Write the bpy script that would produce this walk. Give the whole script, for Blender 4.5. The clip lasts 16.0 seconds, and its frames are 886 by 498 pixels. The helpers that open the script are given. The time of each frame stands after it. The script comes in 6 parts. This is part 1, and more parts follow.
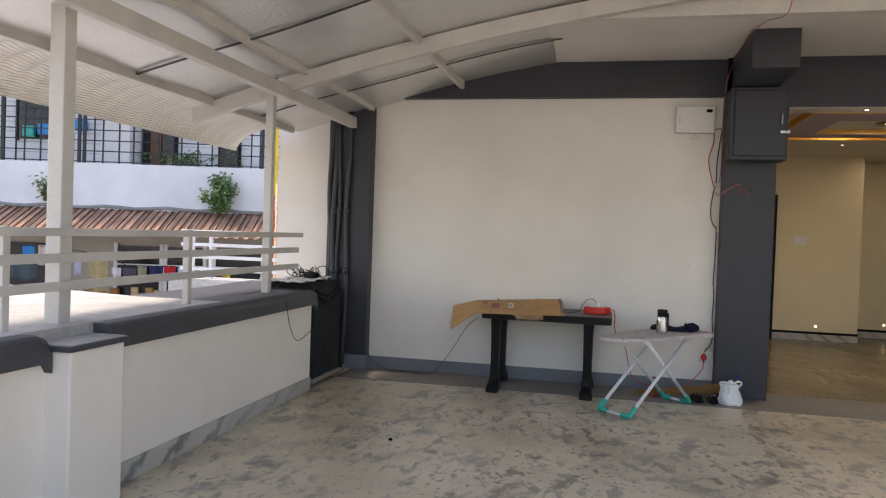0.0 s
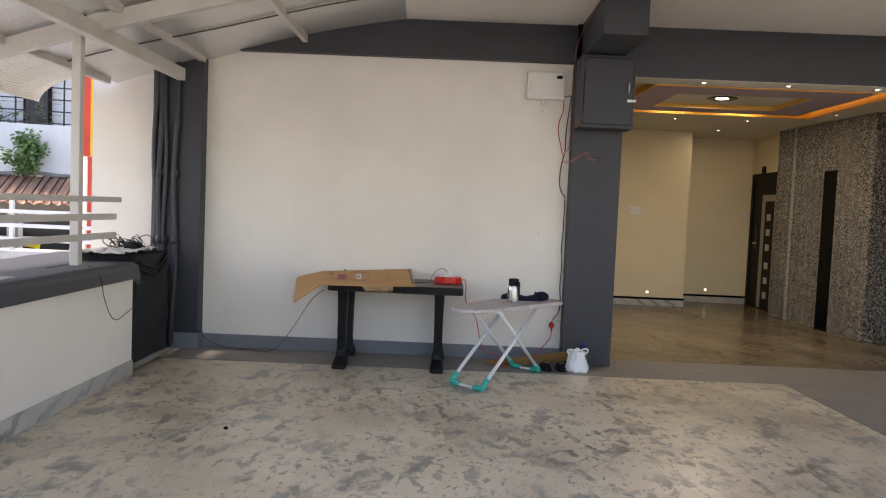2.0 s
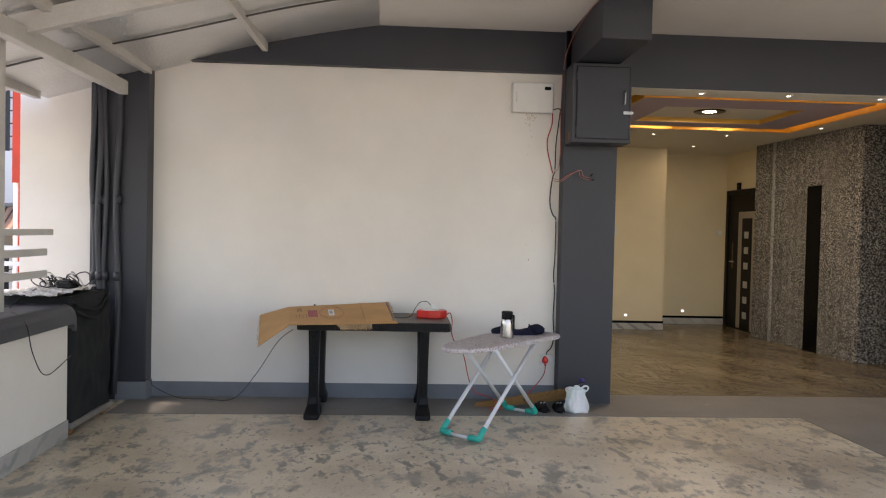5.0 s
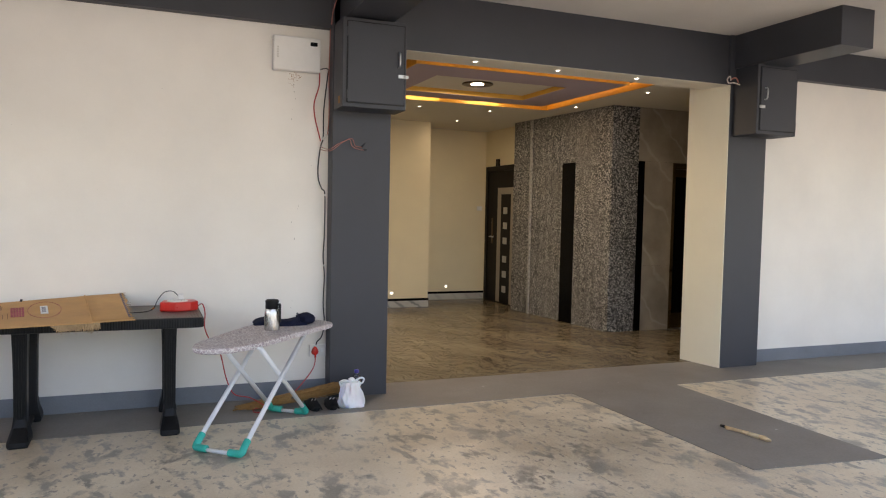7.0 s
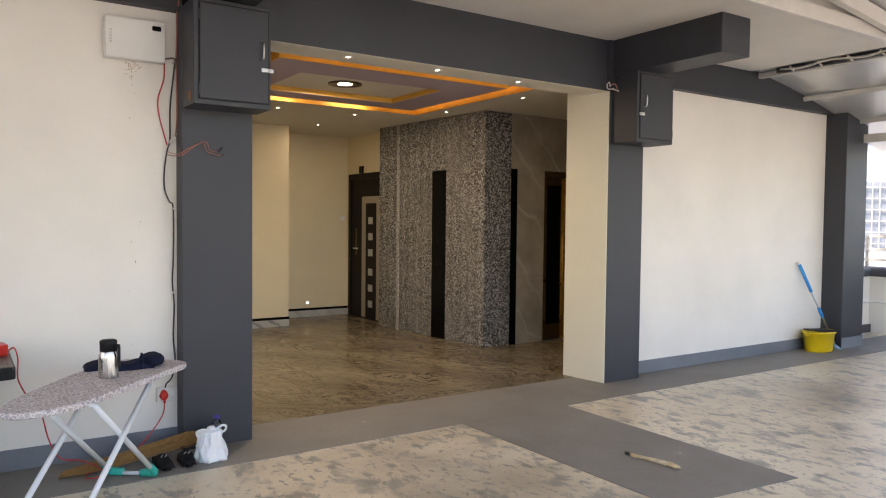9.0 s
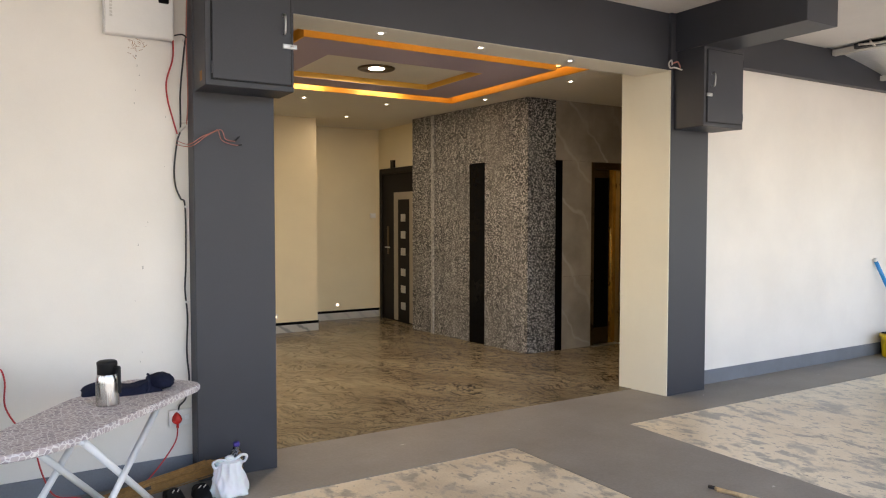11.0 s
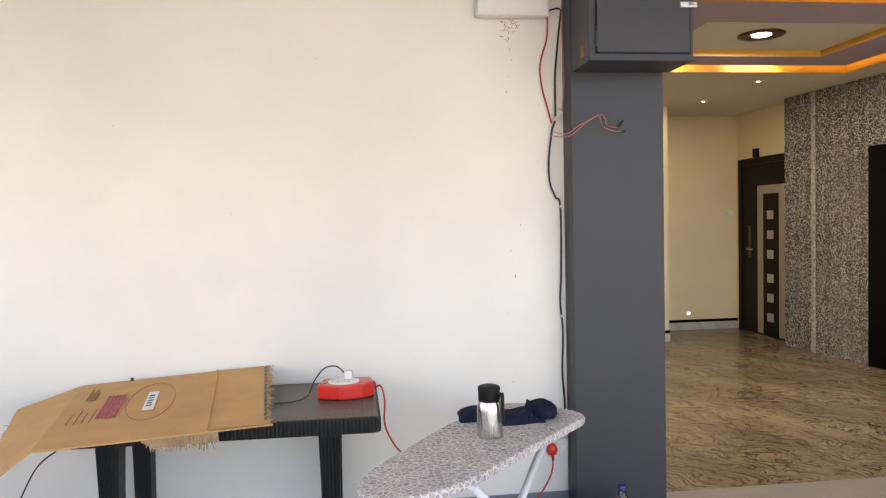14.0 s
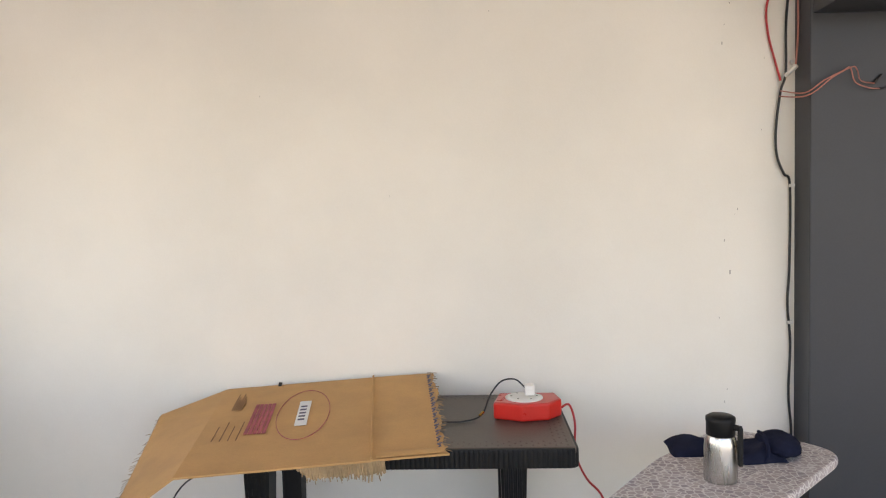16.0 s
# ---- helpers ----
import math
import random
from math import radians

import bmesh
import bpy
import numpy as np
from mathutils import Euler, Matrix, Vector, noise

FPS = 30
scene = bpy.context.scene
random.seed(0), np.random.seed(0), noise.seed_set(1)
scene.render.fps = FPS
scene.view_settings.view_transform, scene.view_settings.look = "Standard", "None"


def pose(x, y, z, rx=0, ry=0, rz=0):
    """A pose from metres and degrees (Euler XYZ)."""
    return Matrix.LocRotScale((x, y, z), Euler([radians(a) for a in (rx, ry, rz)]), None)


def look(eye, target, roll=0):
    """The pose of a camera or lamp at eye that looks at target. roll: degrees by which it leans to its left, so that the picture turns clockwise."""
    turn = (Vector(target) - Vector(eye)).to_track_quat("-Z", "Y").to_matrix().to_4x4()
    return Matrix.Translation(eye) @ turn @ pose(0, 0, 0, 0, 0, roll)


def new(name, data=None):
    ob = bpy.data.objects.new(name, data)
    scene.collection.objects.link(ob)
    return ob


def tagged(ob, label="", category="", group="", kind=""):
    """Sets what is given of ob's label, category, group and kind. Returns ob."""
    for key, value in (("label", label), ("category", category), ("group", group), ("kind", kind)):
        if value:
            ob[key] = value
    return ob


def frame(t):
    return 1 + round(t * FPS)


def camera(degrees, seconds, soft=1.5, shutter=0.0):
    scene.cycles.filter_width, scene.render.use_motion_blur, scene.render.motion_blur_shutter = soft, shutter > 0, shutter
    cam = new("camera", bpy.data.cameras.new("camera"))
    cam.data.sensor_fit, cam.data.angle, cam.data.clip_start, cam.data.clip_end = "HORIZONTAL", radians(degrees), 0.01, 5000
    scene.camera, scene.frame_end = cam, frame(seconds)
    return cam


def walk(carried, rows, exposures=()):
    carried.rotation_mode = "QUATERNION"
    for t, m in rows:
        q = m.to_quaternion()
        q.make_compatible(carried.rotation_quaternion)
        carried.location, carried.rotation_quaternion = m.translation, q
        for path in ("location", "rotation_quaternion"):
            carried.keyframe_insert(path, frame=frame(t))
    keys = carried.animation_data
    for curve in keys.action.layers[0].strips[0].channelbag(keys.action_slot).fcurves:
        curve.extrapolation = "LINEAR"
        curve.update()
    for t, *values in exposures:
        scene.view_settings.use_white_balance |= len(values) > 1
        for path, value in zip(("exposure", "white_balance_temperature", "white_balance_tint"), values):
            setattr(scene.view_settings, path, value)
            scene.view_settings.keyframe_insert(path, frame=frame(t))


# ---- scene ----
cam = camera(62.2, 16.0, soft=1.15)
PATH = [
    (0, (0.495, 0.207, 1.395), (0.051, 2.157, 1.352), 2.0),
    (0.5, (0.433, 0.224, 1.391), (0.169, 2.204, 1.31), 2.6),
    (1, (0.423, 0.277, 1.383), (0.284, 2.27, 1.283), 2.6),
    (1.5, (0.415, 0.432, 1.38), (0.346, 2.428, 1.275), 2.5),
    (2, (0.412, 0.582, 1.371), (0.391, 2.579, 1.261), 2.4),
    (2.5, (0.329, 0.698, 1.38), (0.359, 2.695, 1.271), 2.6),
    (3, (0.184, 0.763, 1.399), (0.259, 2.759, 1.297), 2.8),
    (3.2, (0.177, 0.795, 1.399), (0.270, 2.792, 1.302), 2.65),
    (5.3, (0.151, 1.317, 1.398), (0.276, 3.312, 1.351), 0.8),
    (5.5, (0.144, 1.356, 1.401), (0.332, 3.347, 1.351), 0.8),
    (6, (0.143, 1.496, 1.386), (0.52, 3.46, 1.324), 0.7),
    (6.5, (0.167, 1.726, 1.402), (0.717, 3.647, 1.323), 0.9),
    (7, (0.195, 1.908, 1.396), (0.946, 3.759, 1.296), 1.2),
    (7.5, (0.151, 2.083, 1.416), (1.074, 3.855, 1.318), 1.3),
    (8, (0.121, 2.239, 1.431), (1.165, 3.942, 1.336), 1.1),
    (8.5, (0.218, 2.397, 1.423), (1.306, 4.073, 1.346), 0.9),
    (8.7, (0.257, 2.460, 1.437), (1.357, 4.128, 1.363), 0.8),
    (10.8, (0.482, 3.084, 1.457), (1.599, 4.741, 1.375), 0.2),
    (11, (0.536, 3.133, 1.446), (1.577, 4.838, 1.36), -0.0),
    (11.5, (0.557, 3.277, 1.431), (1.423, 5.077, 1.335), -0.5),
    (12, (0.434, 3.425, 1.452), (1.137, 5.294, 1.342), -0.9),
    (12.5, (0.382, 3.522, 1.446), (0.953, 5.435, 1.328), -1.0),
    (13, (0.407, 3.644, 1.438), (0.841, 5.593, 1.322), -0.9),
    (13.5, (0.463, 3.771, 1.448), (0.776, 5.743, 1.347), -1.1),
    (14, (0.444, 3.898, 1.447), (0.687, 5.882, 1.371), -1.2),
    (14.5, (0.318, 4.058, 1.456), (0.516, 6.048, 1.405), -1.1),
    (15, (0.235, 4.176, 1.448), (0.355, 6.172, 1.393), -1.2),
    (15.5, (0.243, 4.292, 1.423), (0.201, 6.291, 1.365), -1.7),
    (16, (0.222, 4.461, 1.447), (0.14, 6.457, 1.337), -1.3),
]
walk(cam, [(t, look(eye, target, roll)) for t, eye, target, roll in PATH],
     exposures=[(0, 1.36, 7600, 20), (1, 1.6, 7600, 20), (3, 1.68, 7500, 20), (5.5, 1.75, 7500, 20), (7, 2.02, 7450, 20), (8.5, 2.13, 7450, 20), (11, 2.34, 7450, 20), (12.5, 2.52, 7350, 20), (14, 2.56, 7450, 20), (15, 2.44, 7450, 20), (16, 2.25, 7900, 20)])


# ---- light ----
world = bpy.data.worlds.new("sky")
scene.world = world
world.use_nodes = True
wn = world.node_tree
sky = wn.nodes.new("ShaderNodeTexSky")
sky.sky_type = "NISHITA"
sky.sun_disc = False
sky.sun_elevation, sky.sun_rotation = radians(53), radians(272)
wn.nodes["Background"].inputs["Strength"].default_value = 0.15
wn.links.new(sky.outputs[0], wn.nodes["Background"].inputs["Color"])
sun = new("sun", bpy.data.lights.new("sun", "SUN"))
sun.data.energy, sun.data.angle, sun.data.color = 2.0, radians(6), (1.0, 0.95, 0.88)
sun.matrix_world = look((-6.2, 0.22, 8.25), (0, 0, 0))


def lamp_area(name, place, size, energy, colour):
    """A ceiling lamp's light, shining down."""
    ob = new(name, bpy.data.lights.new(name, "AREA"))
    ob.data.shape, ob.data.size, ob.data.energy, ob.data.color = "DISK", size, energy, colour
    ob.location = place
    return ob


# ---- materials ----
def nodes_of(name):
    m = bpy.data.materials.new(name)
    m.use_nodes = True
    return m, m.node_tree.nodes, m.node_tree.links, m.node_tree.nodes["Principled BSDF"]


def ramp(ns, stops, mode="LINEAR"):
    r = ns.new("ShaderNodeValToRGB")
    r.color_ramp.interpolation = mode
    while len(r.color_ramp.elements) < len(stops):
        r.color_ramp.elements.new(0.5)
    for e, (p, c) in zip(r.color_ramp.elements, stops):
        e.position, e.color = p, (*c, 1)
    return r


def noise_tex(ns, ls, scale, detail=4.0, rough=0.55, stretch=(1, 1, 1), turn=0.0, distort=0.0):
    co, mp, tx = ns.new("ShaderNodeTexCoord"), ns.new("ShaderNodeMapping"), ns.new("ShaderNodeTexNoise")
    mp.inputs["Scale"].default_value = stretch
    mp.inputs["Rotation"].default_value = (0, 0, radians(turn))
    tx.inputs["Scale"].default_value, tx.inputs["Detail"].default_value = scale, detail
    tx.inputs["Roughness"].default_value, tx.inputs["Distortion"].default_value = rough, distort
    ls.new(co.outputs["Object"], mp.inputs["Vector"])
    ls.new(mp.outputs[0], tx.inputs["Vector"])
    return tx


def bump(ns, ls, bsdf, height, strength, distance):
    b = ns.new("ShaderNodeBump")
    b.inputs["Strength"].default_value, b.inputs["Distance"].default_value = strength, distance
    ls.new(height, b.inputs["Height"])
    ls.new(b.outputs[0], bsdf.inputs["Normal"])


def paint(name, colour, rough=0.6, vary=0.12, scale=2.5, grain=90.0, relief=0.15, depth=0.002, metal=0.0, spec=0.5, stretch=(1, 1, 1)):
    """A plain surface with stains at one scale and grain at another."""
    m, ns, ls, p = nodes_of(name)
    a, b = noise_tex(ns, ls, scale, 6, 0.6, stretch), noise_tex(ns, ls, grain, 3, 0.6, stretch)
    dark = tuple(c * (1 - vary) for c in colour)
    lite = tuple(min(1, c * (1 + vary * 0.6)) for c in colour)
    r = ramp(ns, [(0.32, dark), (0.68, lite)])
    mix = ns.new("ShaderNodeMix")
    mix.data_type, mix.blend_type = "RGBA", "OVERLAY"
    mix.inputs["Factor"].default_value = min(0.5, vary)
    ls.new(a.outputs["Fac"], r.inputs[0])
    ls.new(r.outputs[0], mix.inputs["A"])
    ls.new(b.outputs["Fac"], mix.inputs["B"])
    ls.new(mix.outputs["Result"], p.inputs["Base Color"])
    rr = ns.new("ShaderNodeMapRange")
    rr.inputs["To Min"].default_value, rr.inputs["To Max"].default_value = max(0.03, rough - 0.1), min(1, rough + 0.1)
    ls.new(a.outputs["Fac"], rr.inputs["Value"])
    ls.new(rr.outputs[0], p.inputs["Roughness"])
    p.inputs["Metallic"].default_value, p.inputs["Specular IOR Level"].default_value = metal, spec
    bump(ns, ls, p, b.outputs["Fac"], relief, depth)
    return m


def glow(name, colour, strength):
    m, ns, ls, p = nodes_of(name)
    p.inputs["Base Color"].default_value = (*colour, 1)
    p.inputs["Emission Color"].default_value = (*colour, 1)
    p.inputs["Emission Strength"].default_value = strength
    return m


def flow_tex(ns, ls, scale, detail, rough, stretch, turn, warp=0.0, warp_scale=1.5):
    """Noise drawn out along a direction on the floor, bent by a slower noise."""
    co, mp, tx = ns.new("ShaderNodeTexCoord"), ns.new("ShaderNodeMapping"), ns.new("ShaderNodeTexNoise")
    mp.vector_type = "TEXTURE"
    mp.inputs["Scale"].default_value, mp.inputs["Rotation"].default_value = stretch, (0, 0, radians(turn))
    tx.inputs["Scale"].default_value, tx.inputs["Detail"].default_value, tx.inputs["Roughness"].default_value = scale, detail, rough
    source = co.outputs["Object"]
    if warp:
        bend, sub, mul, add = noise_tex(ns, ls, warp_scale, 3, 0.5), ns.new("ShaderNodeVectorMath"), ns.new("ShaderNodeVectorMath"), ns.new("ShaderNodeVectorMath")
        sub.operation, mul.operation, add.operation = "SUBTRACT", "SCALE", "ADD"
        sub.inputs[1].default_value, mul.inputs["Scale"].default_value = (0.5, 0.5, 0.5), warp
        ls.new(bend.outputs["Color"], sub.inputs[0])
        ls.new(sub.outputs[0], mul.inputs[0])
        ls.new(mul.outputs[0], add.inputs[0])
        ls.new(source, add.inputs[1])
        source = add.outputs[0]
    ls.new(source, mp.inputs["Vector"])
    ls.new(mp.outputs[0], tx.inputs["Vector"])
    return tx


def blend(ns, ls, a, b, fac, mode="MIX", amount=1.0):
    m = ns.new("ShaderNodeMix")
    m.data_type, m.blend_type = "RGBA", mode
    m.inputs["Factor"].default_value = amount
    for sock, v in (("A", a), ("B", b)):
        if isinstance(v, tuple):
            m.inputs[sock].default_value = (*v, 1)
        else:
            ls.new(v, m.inputs[sock])
    if fac is not None:
        ls.new(fac, m.inputs["Factor"])
    return m.outputs["Result"]


def times(ns, ls, a, b, op="MULTIPLY"):
    m = ns.new("ShaderNodeMath")
    m.operation = op
    for k, v in enumerate((a, b)):
        if isinstance(v, float):
            m.inputs[k].default_value = v
        else:
            ls.new(v, m.inputs[k])
    return m.outputs[0]


def mask(ns, ls, tex, lo, hi, top=1.0):
    r = ramp(ns, [(lo, (0, 0, 0)), (hi, (top, top, top))])
    ls.new(tex.outputs["Fac"], r.inputs[0])
    return r.outputs[0]


def contour(ns, ls, tex, level, width):
    """Thin lines where a noise passes a level."""
    r = ramp(ns, [(level - width, (0, 0, 0)), (level - width * 0.25, (1, 1, 1)), (level + width * 0.25, (1, 1, 1)), (level + width, (0, 0, 0))])
    ls.new(tex.outputs["Fac"], r.inputs[0])
    return r.outputs[0]


def floor_stone():
    """Pale ground stone floor with flat-edged grey worn patches, specks and brown dirt."""
    m, ns, ls, p = nodes_of("ground_stone")
    big = noise_tex(ns, ls, 0.8, 4, 0.6)
    base = ramp(ns, [(0.3, (0.55, 0.455, 0.325)), (0.5, (0.68, 0.588, 0.435)), (0.7, (0.76, 0.68, 0.525))])
    ls.new(big.outputs["Fac"], base.inputs[0])
    large = flow_tex(ns, ls, 3.4, 6, 0.6, (0.8, 1.4, 1), -20, 0.10, 7.0)
    mid = flow_tex(ns, ls, 7.5, 4, 0.55, (0.75, 1.6, 1), 12, 0.05, 12.0)
    small = flow_tex(ns, ls, 19.0, 3, 0.5, (0.8, 1.5, 1), -10, 0.02, 40.0)
    where = noise_tex(ns, ls, 1.1, 2, 0.5)
    fine = noise_tex(ns, ls, 70, 5, 0.7)
    m1 = mask(ns, ls, large, 0.545, 0.63, 0.85)
    m2 = times(ns, ls, mask(ns, ls, mid, 0.545, 0.63, 0.85), mask(ns, ls, where, 0.34, 0.48))
    m3 = times(ns, ls, mask(ns, ls, small, 0.59, 0.65, 0.8), mask(ns, ls, where, 0.28, 0.46))
    worn = times(ns, ls, times(ns, ls, m1, m2, "MAXIMUM"), m3, "MAXIMUM")
    dirt = noise_tex(ns, ls, 0.55, 5, 0.62)
    soiled = blend(ns, ls, base.outputs[0], (0.36, 0.29, 0.20), mask(ns, ls, dirt, 0.49, 0.68, 0.75))
    tone = noise_tex(ns, ls, 4.0, 3, 0.5)
    grey = ramp(ns, [(0.35, (0.17, 0.16, 0.135)), (0.65, (0.32, 0.30, 0.255))])
    ls.new(tone.outputs["Fac"], grey.inputs[0])
    col = blend(ns, ls, soiled, grey.outputs[0], worn)
    spots = noise_tex(ns, ls, 34, 2, 0.4)
    col = blend(ns, ls, col, (0.17, 0.145, 0.11), mask(ns, ls, spots, 0.70, 0.74, 0.7))
    col = blend(ns, ls, col, fine.outputs["Fac"], None, "OVERLAY", 0.34)
    ls.new(col, p.inputs["Base Color"])
    rr = ns.new("ShaderNodeMapRange")
    rr.inputs["To Min"].default_value, rr.inputs["To Max"].default_value = 0.37, 0.29
    ls.new(worn, rr.inputs["Value"])
    ls.new(rr.outputs[0], p.inputs["Roughness"])
    bump(ns, ls, p, fine.outputs["Fac"], 0.1, 0.002)
    return m


def cement():
    """Trowelled grey cement with soft clouds and a few white paint flecks."""
    m, ns, ls, p = nodes_of("cement_screed")
    cloud, grit, fleck, zone = noise_tex(ns, ls, 1.5, 6, 0.6), noise_tex(ns, ls, 60, 4, 0.6), flow_tex(ns, ls, 11, 4, 0.6, (1.6, 0.7, 1), 20), noise_tex(ns, ls, 0.9, 2, 0.5)
    base = ramp(ns, [(0.3, (0.185, 0.168, 0.148)), (0.7, (0.25, 0.23, 0.205))])
    ls.new(cloud.outputs["Fac"], base.inputs[0])
    col = blend(ns, ls, base.outputs[0], (0.52, 0.50, 0.46), times(ns, ls, mask(ns, ls, fleck, 0.69, 0.72, 0.7), mask(ns, ls, zone, 0.45, 0.55)))
    col = blend(ns, ls, col, grit.outputs["Fac"], None, "OVERLAY", 0.2)
    ls.new(col, p.inputs["Base Color"])
    p.inputs["Roughness"].default_value = 0.6
    bump(ns, ls, p, grit.outputs["Fac"], 0.25, 0.003)
    return m


def flowing_marble():
    """Polished beige marble with thin brown veins that flow and break."""
    m, ns, ls, p = nodes_of("brown_marble")
    cloud = flow_tex(ns, ls, 1.5, 4, 0.55, (1.8, 0.7, 1), -60, 0.3, 1.4)
    base = ramp(ns, [(0.3, (0.17, 0.137, 0.088)), (0.7, (0.305, 0.255, 0.17))])
    ls.new(cloud.outputs["Fac"], base.inputs[0])
    veins = flow_tex(ns, ls, 4.2, 4, 0.55, (1.7, 0.27, 1), -60, 0.75, 2.3)
    hair = flow_tex(ns, ls, 6.5, 4, 0.55, (2.4, 0.2, 1), -60, 0.7, 2.3)
    gate = flow_tex(ns, ls, 1.6, 3, 0.5, (1.6, 0.7, 1), -60, 0.3, 1.5)
    v1 = times(ns, ls, contour(ns, ls, veins, 0.53, 0.032), mask(ns, ls, gate, 0.34, 0.48))
    v2 = times(ns, ls, times(ns, ls, contour(ns, ls, hair, 0.54, 0.026), contour(ns, ls, hair, 0.40, 0.016), "MAXIMUM"), mask(ns, ls, gate, 0.26, 0.40))
    col = blend(ns, ls, base.outputs[0], (0.05, 0.032, 0.018), times(ns, ls, v1, v2, "MAXIMUM"))
    grit = noise_tex(ns, ls, 80, 3, 0.6)
    col = blend(ns, ls, col, grit.outputs["Fac"], None, "OVERLAY", 0.12)
    ls.new(col, p.inputs["Base Color"])
    smear = noise_tex(ns, ls, 2.0, 4, 0.6)
    rr = ns.new("ShaderNodeMapRange")
    rr.inputs["To Min"].default_value, rr.inputs["To Max"].default_value = 0.18, 0.30
    ls.new(smear.outputs["Fac"], rr.inputs["Value"])
    ls.new(rr.outputs[0], p.inputs["Roughness"])
    p.inputs["Specular IOR Level"].default_value = 0.34
    return m


def veined(name, pale, mid, vein, scale, stretch, turn, rough, distort=6.0, width=0.12):
    """Polished stone with wavy veins."""
    m, ns, ls, p = nodes_of(name)
    co, mp, wv = ns.new("ShaderNodeTexCoord"), ns.new("ShaderNodeMapping"), ns.new("ShaderNodeTexWave")
    mp.inputs["Scale"].default_value, mp.inputs["Rotation"].default_value = stretch, tuple(radians(a) for a in turn)
    wv.inputs["Scale"].default_value, wv.inputs["Distortion"].default_value = scale, distort
    wv.inputs["Detail"].default_value, wv.inputs["Detail Scale"].default_value, wv.inputs["Detail Roughness"].default_value = 4, 0.9, 0.62
    ls.new(co.outputs["Object"], mp.inputs["Vector"])
    ls.new(mp.outputs[0], wv.inputs["Vector"])
    cloud = noise_tex(ns, ls, 1.6, 5, 0.6)
    patch = noise_tex(ns, ls, 0.9, 3, 0.5)
    base = ramp(ns, [(0.35, mid), (0.65, pale)])
    ls.new(cloud.outputs["Fac"], base.inputs[0])
    v = ramp(ns, [(0.0, (1, 1, 1)), (width, (0.55, 0.55, 0.55)), (width * 2.6, (0, 0, 0))])
    ls.new(wv.outputs["Fac"], v.inputs[0])
    gate = ramp(ns, [(0.38, (0.25, 0.25, 0.25)), (0.6, (1, 1, 1))])
    ls.new(patch.outputs["Fac"], gate.inputs[0])
    mul = ns.new("ShaderNodeMath")
    mul.operation = "MULTIPLY"
    ls.new(v.outputs[0], mul.inputs[0])
    ls.new(gate.outputs[0], mul.inputs[1])
    mix = ns.new("ShaderNodeMix")
    mix.data_type = "RGBA"
    mix.inputs["B"].default_value = (*vein, 1)
    ls.new(mul.outputs[0], mix.inputs["Factor"])
    ls.new(base.outputs[0], mix.inputs["A"])
    ls.new(mix.outputs["Result"], p.inputs["Base Color"])
    p.inputs["Roughness"].default_value = rough
    return m


def pebble_stone():
    """Cladding of small split grey stones."""
    m, ns, ls, p = nodes_of("stone_cladding")
    co, mp = ns.new("ShaderNodeTexCoord"), ns.new("ShaderNodeMapping")
    mp.inputs["Scale"].default_value = (1, 1, 1.25)
    ls.new(co.outputs["Object"], mp.inputs["Vector"])
    cell, edge = ns.new("ShaderNodeTexVoronoi"), ns.new("ShaderNodeTexVoronoi")
    edge.feature = "DISTANCE_TO_EDGE"
    for v in (cell, edge):
        v.inputs["Scale"].default_value = 84
        ls.new(mp.outputs[0], v.inputs["Vector"])
    tone = ramp(ns, [(0.12, (0.013, 0.013, 0.012)), (0.36, (0.07, 0.069, 0.064)), (0.58, (0.27, 0.262, 0.242)), (0.88, (0.78, 0.76, 0.72))])
    sep = ns.new("ShaderNodeSeparateColor")
    ls.new(cell.outputs["Color"], sep.inputs[0])
    ls.new(sep.outputs[0], tone.inputs[0])
    dark = ramp(ns, [(0.0, (0.2, 0.2, 0.2)), (0.12, (1, 1, 1))])
    ls.new(edge.outputs["Distance"], dark.inputs[0])
    mix = ns.new("ShaderNodeMix")
    mix.data_type, mix.blend_type = "RGBA", "MULTIPLY"
    mix.inputs["Factor"].default_value = 1
    ls.new(tone.outputs[0], mix.inputs["A"])
    ls.new(dark.outputs[0], mix.inputs["B"])
    deep = noise_tex(ns, ls, 1.7, 6, 0.65, distort=0.4)
    dust = noise_tex(ns, ls, 1.25, 5, 0.6, (1, 1, 0.8), distort=0.6)
    col = blend(ns, ls, mix.outputs["Result"], (0.05, 0.048, 0.044), mask(ns, ls, deep, 0.50, 0.66, 0.34))
    col = blend(ns, ls, col, (0.30, 0.29, 0.265), mask(ns, ls, dust, 0.50, 0.66, 0.34))
    ls.new(col, p.inputs["Base Color"])
    p.inputs["Roughness"].default_value = 0.55
    bump(ns, ls, p, edge.outputs["Distance"], 0.9, 0.012)
    return m


